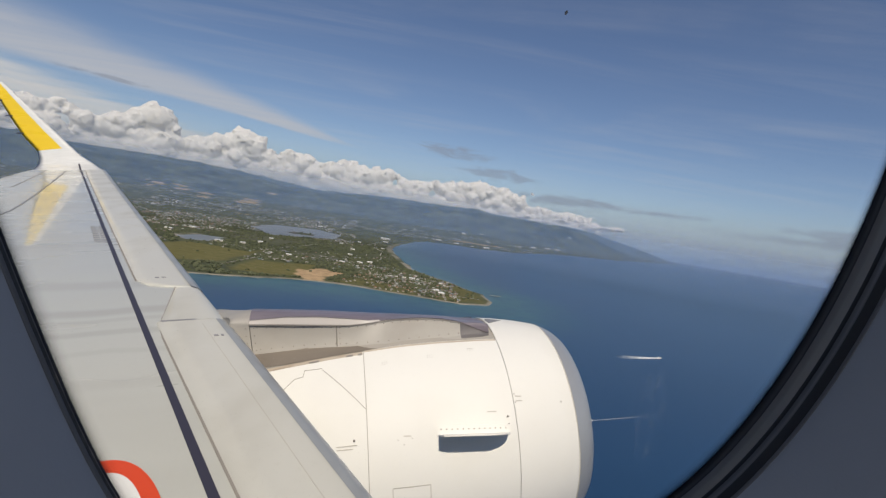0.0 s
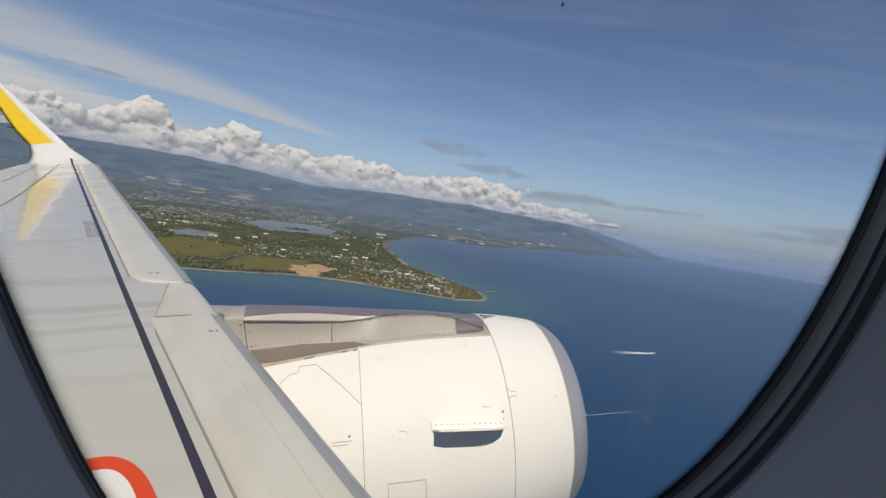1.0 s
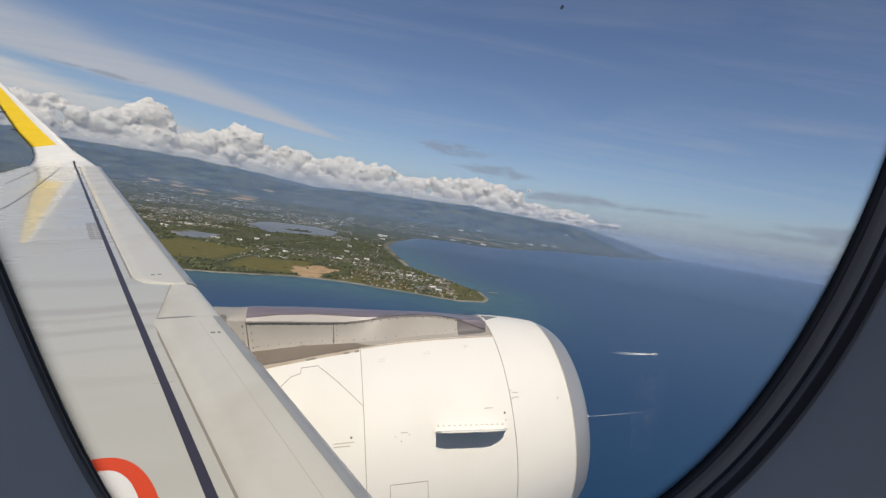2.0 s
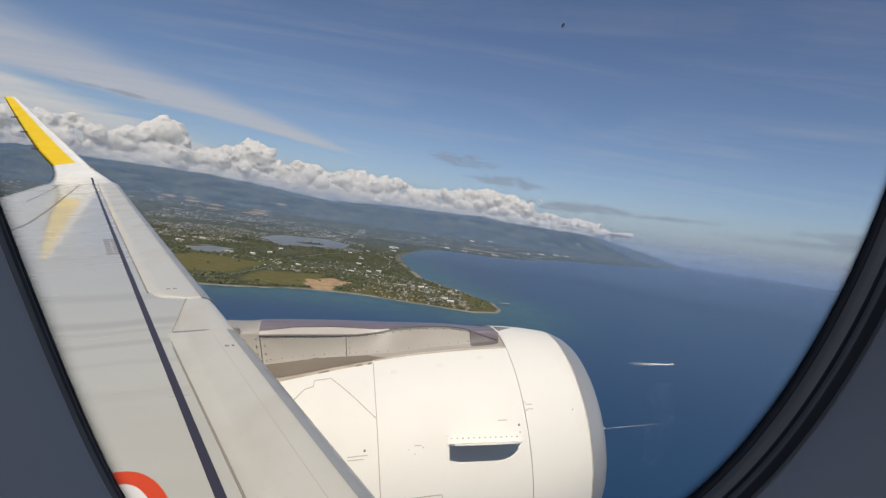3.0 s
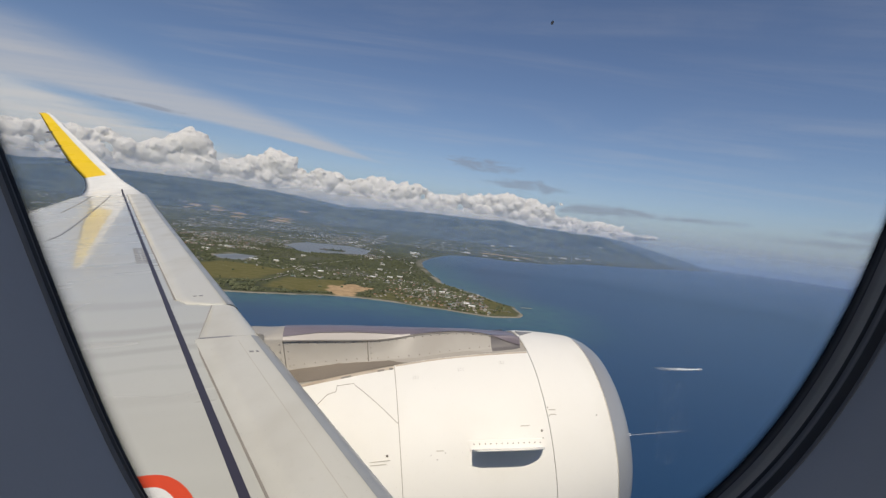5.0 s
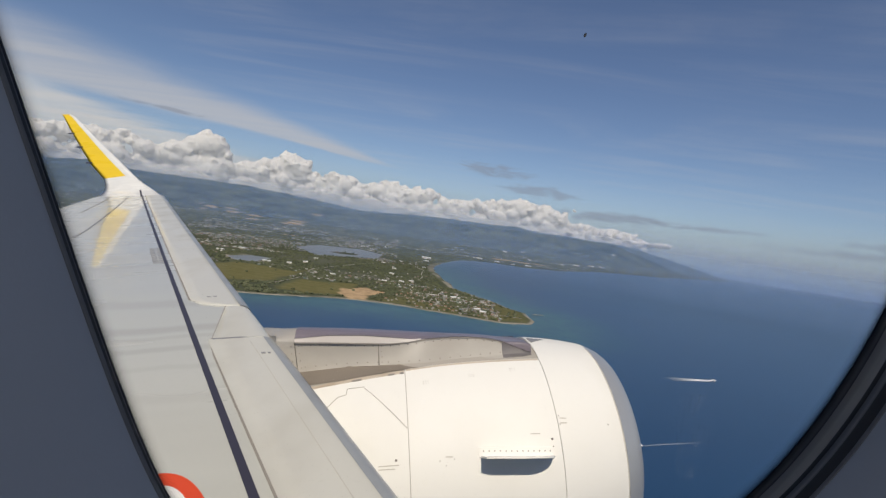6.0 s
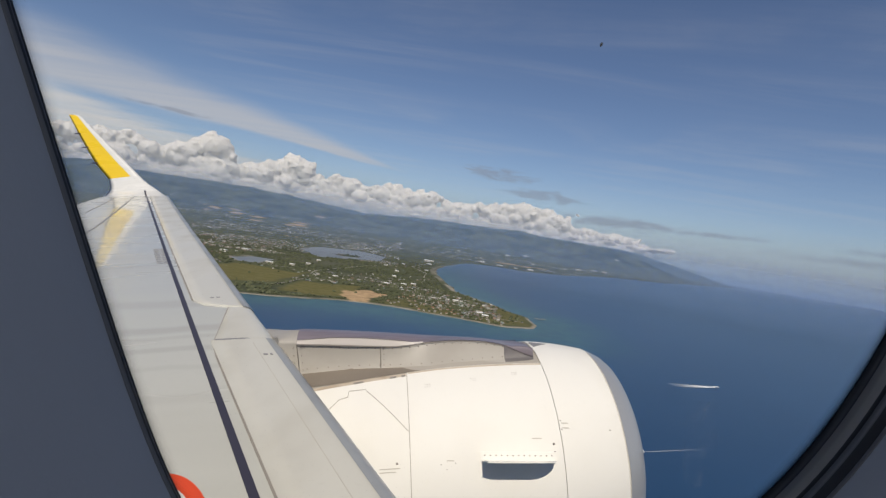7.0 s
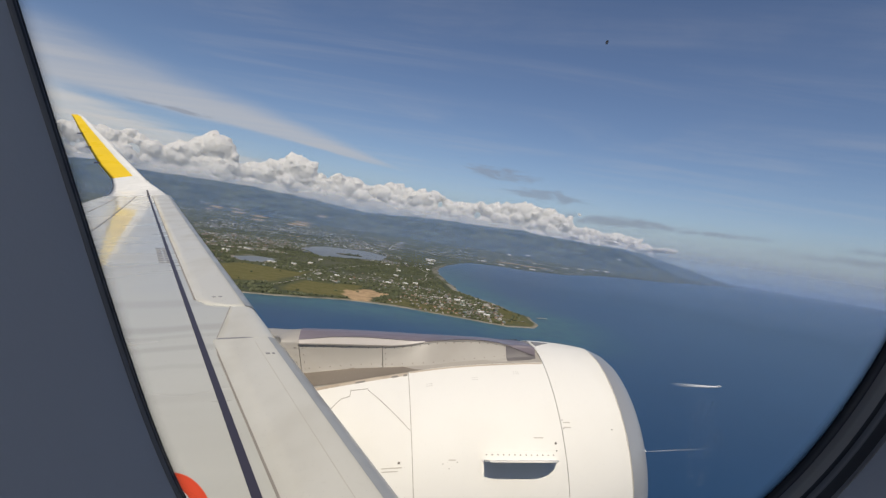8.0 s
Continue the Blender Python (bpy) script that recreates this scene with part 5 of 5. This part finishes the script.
def make_trees():
    rng = np.random.RandomState(5)
    for name, sub, count, r0, r1 in (("tree_cover", 1, 26000, 400, 900), ("woodland", 0, 26000, 880, 1500)):
        tv, tf = ico_template(1)
        x, y, r = scatter_points(rng, count, -48, 24, r0, r1)
        keep = land_mask(x, y, 7) & ~tidal_flat(x, y)
        thick = fractal(x, y, 75, 4, 33)
        open_land = np.maximum(signed_inside(x, y, FIELD_A), signed_inside(x, y, FIELD_B)) > -2
        open_land |= (np.maximum(signed_inside(x, y, FIELD_C), signed_inside(x, y, FIELD_D)) > 0) & (rng.uniform(0, 1, count) < 0.85)
        open_land |= signed_inside(x, y, SAND) > -1
        keep &= ~open_land | (rng.uniform(0, 1, count) < 0.008)
        keep &= (thick > -0.25) | (rng.uniform(0, 1, count) < 0.25)
        x, y, r = x[keep], y[keep], r[keep]
        limit = 6500 if sub else 7000
        x, y, r = x[:limit], y[:limit], r[:limit]
        z = land_height(x, y)
        n = len(x)
        size = rng.uniform(0.7, 1.9, n) * (1 + 0.35 * step(700, 2400, r) * 2)
        lump = 1 + 0.32 * rng.uniform(-1, 1, (n, len(tv), 1))
        flat = np.stack([np.ones(n), np.ones(n), rng.uniform(0.55, 0.95, n)], -1)
        v = tv[None] * lump * size[:, None, None] * flat[:, None, :] + np.stack([x, y, z + size * 0.45], -1)[:, None, :]
        f = tf[None] + (np.arange(n) * len(tv))[:, None, None]
        ob = scatter_mesh(name, v.reshape(-1, 3), f.reshape(-1, 3), LEAF, False)
        tagged(ob, "dense dark green tropical trees on the coast" if sub else "dark green woodland round the town", "trees", kind="stuff")


HOUSE_V = np.array([(-.5, -.5, 0), (.5, -.5, 0), (.5, .5, 0), (-.5, .5, 0), (-.5, -.5, 1), (.5, -.5, 1), (.5, .5, 1), (-.5, .5, 1),
                    (-.56, -.58, .98), (.56, -.58, .98), (.56, .58, .98), (-.56, .58, .98), (-.5, 0, 1.55), (.5, 0, 1.55)])
HOUSE_F = np.array([(0, 1, 5), (0, 5, 4), (1, 2, 6), (1, 6, 5), (2, 3, 7), (2, 7, 6), (3, 0, 4), (3, 4, 7),
                    (8, 9, 13), (8, 13, 12), (10, 11, 12), (10, 12, 13), (9, 10, 13), (11, 8, 12), (8, 10, 9), (8, 11, 10)])


def make_town():
    rng = np.random.RandomState(8)
    spots = []
    for count, az0, az1, r0, r1, bias in ((11000, -48, -8, 850, 2500, -0.1), (1500, -45, 8, 470, 1000, 0.1), (700, -10, 9, 455, 640, -0.2), (1300, -9, 20, 1500, 2200, -0.05), (2600, -45, 4, 2200, 3300, -0.05), (700, 4, 24, 1800, 3000, -0.1)):
        x, y, r = scatter_points(rng, count, az0, az1, r0, r1)
        keep = land_mask(x, y, 7) & ~tidal_flat(x, y) & (fractal(x, y, 95, 4, 55) > bias + 0.3 * step(1500, 2400, r))
        keep &= np.maximum(signed_inside(x, y, FIELD_A), signed_inside(x, y, FIELD_B)) < 0
        keep &= (signed_inside(x, y, SAND) < 0) & ((x < 42) | (y > 620))
        spots.append(np.stack([x[keep], y[keep], r[keep]], -1))
    p = np.concatenate(spots)
    n = len(p)
    z = land_height(p[:, 0], p[:, 1])
    far = 1 + 0.9 * step(800, 2600, p[:, 2])
    w, d, h = rng.gamma(4, 0.45, n) * far + 0.7, rng.gamma(4, 0.35, n) * far + 0.6, rng.uniform(0.5, 1.2, n)
    big = rng.uniform(0, 1, n) < 0.05
    w[big] *= 2.6
    d[big] *= 1.8
    a = rng.uniform(-0.5, 0.5, n) + 0.4
    v = HOUSE_V[None] * np.stack([w, d, h], -1)[:, None, :]
    c, s = np.cos(a)[:, None], np.sin(a)[:, None]
    v = np.stack([v[..., 0] * c - v[..., 1] * s + p[:, 0:1], v[..., 0] * s + v[..., 1] * c + p[:, 1:2], v[..., 2] + z[:, None]], -1)
    near = p[:, 2] < 1250
    for name, pick, mat, label in (("town_houses", near, ROOFS, "sprawl of small pale and rusty roofed town houses"), ("far_town", ~near, FAR_ROOFS, "far town of pale grey roofs below the hills")):
        k = v[pick]
        f = HOUSE_F[None] + (np.arange(len(k)) * len(HOUSE_V))[:, None, None]
        ob = scatter_mesh(name, k.reshape(-1, 3), f.reshape(-1, 3), mat, False)
        tagged(ob, label, "houses", kind="stuff")


make_trees()
make_town()

# ---- single buildings ----


def make_building(name, w, d, h, pitch, roof_mat, label):
    ob = new(name)
    tagged(ob, label, "building")
    bm = bmesh.new()
    box(bm, -w / 2, w / 2, -d / 2, d / 2, -0.8, h)
    part("wall", bm, WHITE_WALL, ob)
    bm = bmesh.new()
    e = 0.15
    v = [bm.verts.new(q) for q in ((-w / 2 - e, -d / 2 - e, h), (w / 2 + e, -d / 2 - e, h), (w / 2 + e, d / 2 + e, h), (-w / 2 - e, d / 2 + e, h), (-w / 2 - e, 0, h + pitch), (w / 2 + e, 0, h + pitch))]
    for q in ((0, 1, 5, 4), (2, 3, 4, 5), (1, 2, 5), (3, 0, 4), (3, 2, 1, 0)):
        bm.faces.new([v[i] for i in q])
    part("roof", bm, roof_mat, ob)
    for k in range(max(2, int(w / 1.6))):
        x = -w / 2 + (k + 0.5) * w / max(2, int(w / 1.6))
        bm = bmesh.new()
        box(bm, x - 0.3, x + 0.3, -d / 2 - 0.04, -d / 2 + 0.02, h * 0.35, h * 0.75)
        part("window", bm, DECK_GLASS, ob)
    return ob


def place_buildings():
    shed = make_building("warehouse", 11, 5.5, 1.8, 0.7, WHITE_ROOF, "long white sheet-roofed warehouse among trees")
    hall = make_building("hall", 6.5, 4, 2.0, 0.8, WHITE_ROOF, "white hall with a bright sheet roof")
    villa = make_building("house", 2.3, 1.8, 0.8, 0.6, TILE_ROOF, "small house with a terracotta tiled roof")
    plain = make_building("house", 2.2, 1.7, 0.8, 0.5, GREY_ROOF, "small pale house with a grey sheet roof")
    rng = random.Random(4)

    def put(ob, x, y, turn, first):
        z = float(land_height(np.array([float(x)]), np.array([float(y)]))[0])
        m = pose(x, y, max(z, 0.2), 0, 0, turn)
        if first:
            ob.matrix_world = m
            return ob
        return copy_thing(ob, m)
    for i, (x, y) in enumerate(BIG_SHEDS):
        tagged(put(shed, x, y, rng.uniform(-15, 25), i == 0), group="white warehouses")
    for i, (x, y) in enumerate(HALLS):
        tagged(put(hall, x, y, rng.uniform(-25, 35), i == 0), group="white halls")
    works = make_building("factory", 30, 11, 5.0, 2.0, WHITE_ROOF, "large pale factory hall on the far shore")
    for i, (x, y) in enumerate(FACTORIES):
        while coast_distance(np.array([float(x)]), np.array([float(y)]))[0] < 14:      # keep it on dry land
            x, y = x * 1.01, y * 1.01
        ob = tagged(put(works, x, y, rng.uniform(-35, 25), i == 0), group="factories on the far shore")
        size = rng.uniform(0.35, 0.95)
        ob.scale = (size * rng.uniform(0.6, 1.2), size, size * 0.8)
    count = {villa: 0, plain: 0}
    while sum(count.values()) < 90:
        x, y = rng.uniform(-78, 44), rng.uniform(462, 575)
        if coast_distance(np.array([x]), np.array([y]))[0] < 5 or fractal(np.array([x]), np.array([y]), 40, 2, 77)[0] < -0.15:
            continue
        ob = villa if rng.random() < 0.45 else plain
        tagged(put(ob, x, y, rng.choice((20, 110)) + rng.uniform(-10, 10), count[ob] == 0), group="houses on the headland")
        count[ob] += 1


BIG_SHEDS = [(-364, 708), (-360, 770), (-268, 651), (-97, 1178), (-85, 1095), (-43, 2006), (259, 1955), (-276, 1295)]
HALLS = [(-147, 882), (-127, 974), (-114, 804), (-105, 721), (-99, 622), (-74, 910), (26, 490), (20, 502), (-241, 662), (-232, 704), (-240, 778), (-163, 607), (-79, 640), (-68, 659), (-7, 564)]


FACTORIES = [(170, 2150), (262, 2250), (395, 1990), (470, 2080), (560, 2190), (620, 2240), (46, 1560), (101, 1520), (150, 1500), (199, 1530), (840, 2820), (1400, 3050), (1480, 3080), (-95, 1210)]


def make_boats():
    def boat(x, y, turn, length):
        ob = new("ferry")
        tagged(ob, "small white ferry running fast across the sea", "boat", group="boats")
        bm = bmesh.new()
        rows = []
        for k in range(9):
            f = k / 8
            half = 0.16 * length * (1 if f < 0.55 else math.sqrt(max(0.0, 1 - ((f - 0.55) / 0.45) ** 2)) + 0.02)
            xx = (f - 0.5) * length
            rows.append([bm.verts.new(q) for q in ((xx, -half * 0.7, -0.1), (xx, -half, 0.32 + 0.12 * f), (xx, half, 0.32 + 0.12 * f), (xx, half * 0.7, -0.1))])
        for r, q in zip(rows, rows[1:]):
            for i in range(4):
                bm.faces.new((r[i], r[(i + 1) % 4], q[(i + 1) % 4], q[i]))
        bm.faces.new(rows[0])
        bm.faces.new(rows[-1][::-1])
        part("hull", bm, HULL, ob)
        bm = bmesh.new()
        box(bm, -0.3 * length, 0.22 * length, -0.11 * length, 0.11 * length, 0.35, 0.85)
        part("cabin", bm, HULL, ob)
        bm = bmesh.new()
        box(bm, -0.28 * length, 0.225 * length, -0.115 * length, 0.115 * length, 0.52, 0.68)
        part("window_band", bm, DECK_GLASS, ob)
        ob.matrix_world = pose(x, y, 0, 0, 0, turn)
        return ob

    def wake(x, y, turn, length, width, foam):
        n = 60
        verts, faces = [], []
        rng = random.Random(3)
        for k in range(n):
            f = k / (n - 1)
            half = width * (0.25 + 0.75 * f) * 0.5
            for j in range(7):
                s = (j - 3) / 3
                verts.append((-f * length, s * half + rng.uniform(-0.05, 0.05), 0.05))
        ob = mesh_object("wake", verts, grid_faces(n, 7), wake_material(length, foam), smooth=False)
        ob.matrix_world = pose(x, y, 0.03, 0, 0, turn)
        tagged(ob, "white foaming wake trailing behind a ferry", "wake", group="wakes")
    boat(189.0, 354.4, 22.4, 5.5)
    wake(187.5, 353.8, 22.4, 44, 8.5, 1.3)
    boat(86.0, 209.3, 205.8, 2.6)
    wake(87.0, 209.8, 205.8, 44, 1.6, 0.42)


def wake_material(length, dense):
    mat = bpy.data.materials.new("wake_foam")
    mat.use_nodes = True
    nt = mat.node_tree
    b = nt.nodes["Principled BSDF"]
    b.inputs["Base Color"].default_value, b.inputs["Roughness"].default_value = (0.80, 0.84, 0.86, 1), 0.8
    co = object_coord(nt)
    split = nt.nodes.new("ShaderNodeSeparateXYZ")
    nt.links.new(co, split.inputs[0])
    fade = math_node(nt, "POWER", ramp(nt, split.outputs[0], -length, 0.0), 1.0)
    foam = noise_node(nt, mapped(nt, co, scale=(0.25, 1.6, 1)), 1.0, 5, 0.65)
    nt.links.new(math_node(nt, "MULTIPLY", math_node(nt, "MULTIPLY", fade, dense), ramp(nt, foam, 0.25, 0.6, 0.45, 1.0), clamp=True), b.inputs["Alpha"])
    return mat


def make_roads():
    mat = material("pale_road", (0.34, 0.32, 0.28), 0.9)[0]
    for path, width in (([(-84, 520), (-40, 515), (0, 500), (40, 490), (66, 492)], 0.9), ([(-20, 505), (-28, 560), (-22, 620), (-60, 700), (-70, 860)], 0.9),
                        ([(-70, 860), (-110, 960), (-90, 1100), (-60, 1250)], 1.6), ([(-200, 640), (-150, 620), (-60, 640), (-24, 610)], 1.1),
                        ([(-300, 640), (-240, 630), (-200, 640), (-190, 720), (-160, 860)], 1.3), ([(-190, 470), (-184, 560), (-200, 640)], 0.9)):
        pts = []
        for (x0, y0), (x1, y1) in zip(path, path[1:]):
            n = 14
            pts += [(x0 + (x1 - x0) * k / n, y0 + (y1 - y0) * k / n) for k in range(n)]
        pts.append(path[-1])
        p = np.array(pts)
        p += np.stack([4 * fractal(p[:, 0], p[:, 1], 50, 2, 300), 4 * fractal(p[:, 0], p[:, 1], 50, 2, 310)], -1)
        t = np.gradient(p, axis=0)
        t /= np.linalg.norm(t, axis=1)[:, None]
        side = np.stack([-t[:, 1], t[:, 0]], -1) * width * 0.85
        a, b = p - side, p + side
        z = land_height(p[:, 0], p[:, 1]) + 0.45
        verts = np.stack([np.column_stack([a, z]), np.column_stack([b, z])], 1).reshape(-1, 3)
        ob = mesh_object("road", verts, grid_faces(len(p), 2), mat, smooth=False)
        tagged(ob, "pale winding road through the green headland", "road", kind="structure")


def make_pier():
    pier = new("pier")
    tagged(pier, "pale concrete pier running out from the headland", "pier")
    deck = bmesh.new()
    box(deck, -6.5, 6.5, -0.8, 0.8, 0.55, 0.85)
    box(deck, 5.0, 6.5, -1.8, 1.8, 0.55, 0.85)
    part("deck", deck, WHITE_WALL, pier)
    for x in (-5, -2.5, 0, 2.5, 5):
        for y in (-0.6, 0.6):
            bm = bmesh.new()
            box(bm, x - 0.15, x + 0.15, y - 0.15, y + 0.15, -1.0, 0.55)
            part("pile", bm, GREY_ROOF, pier)
    pier.matrix_world = pose(89, 541, 0, 0, 0, 21)


place_buildings()
make_pier()
make_boats()
make_roads()
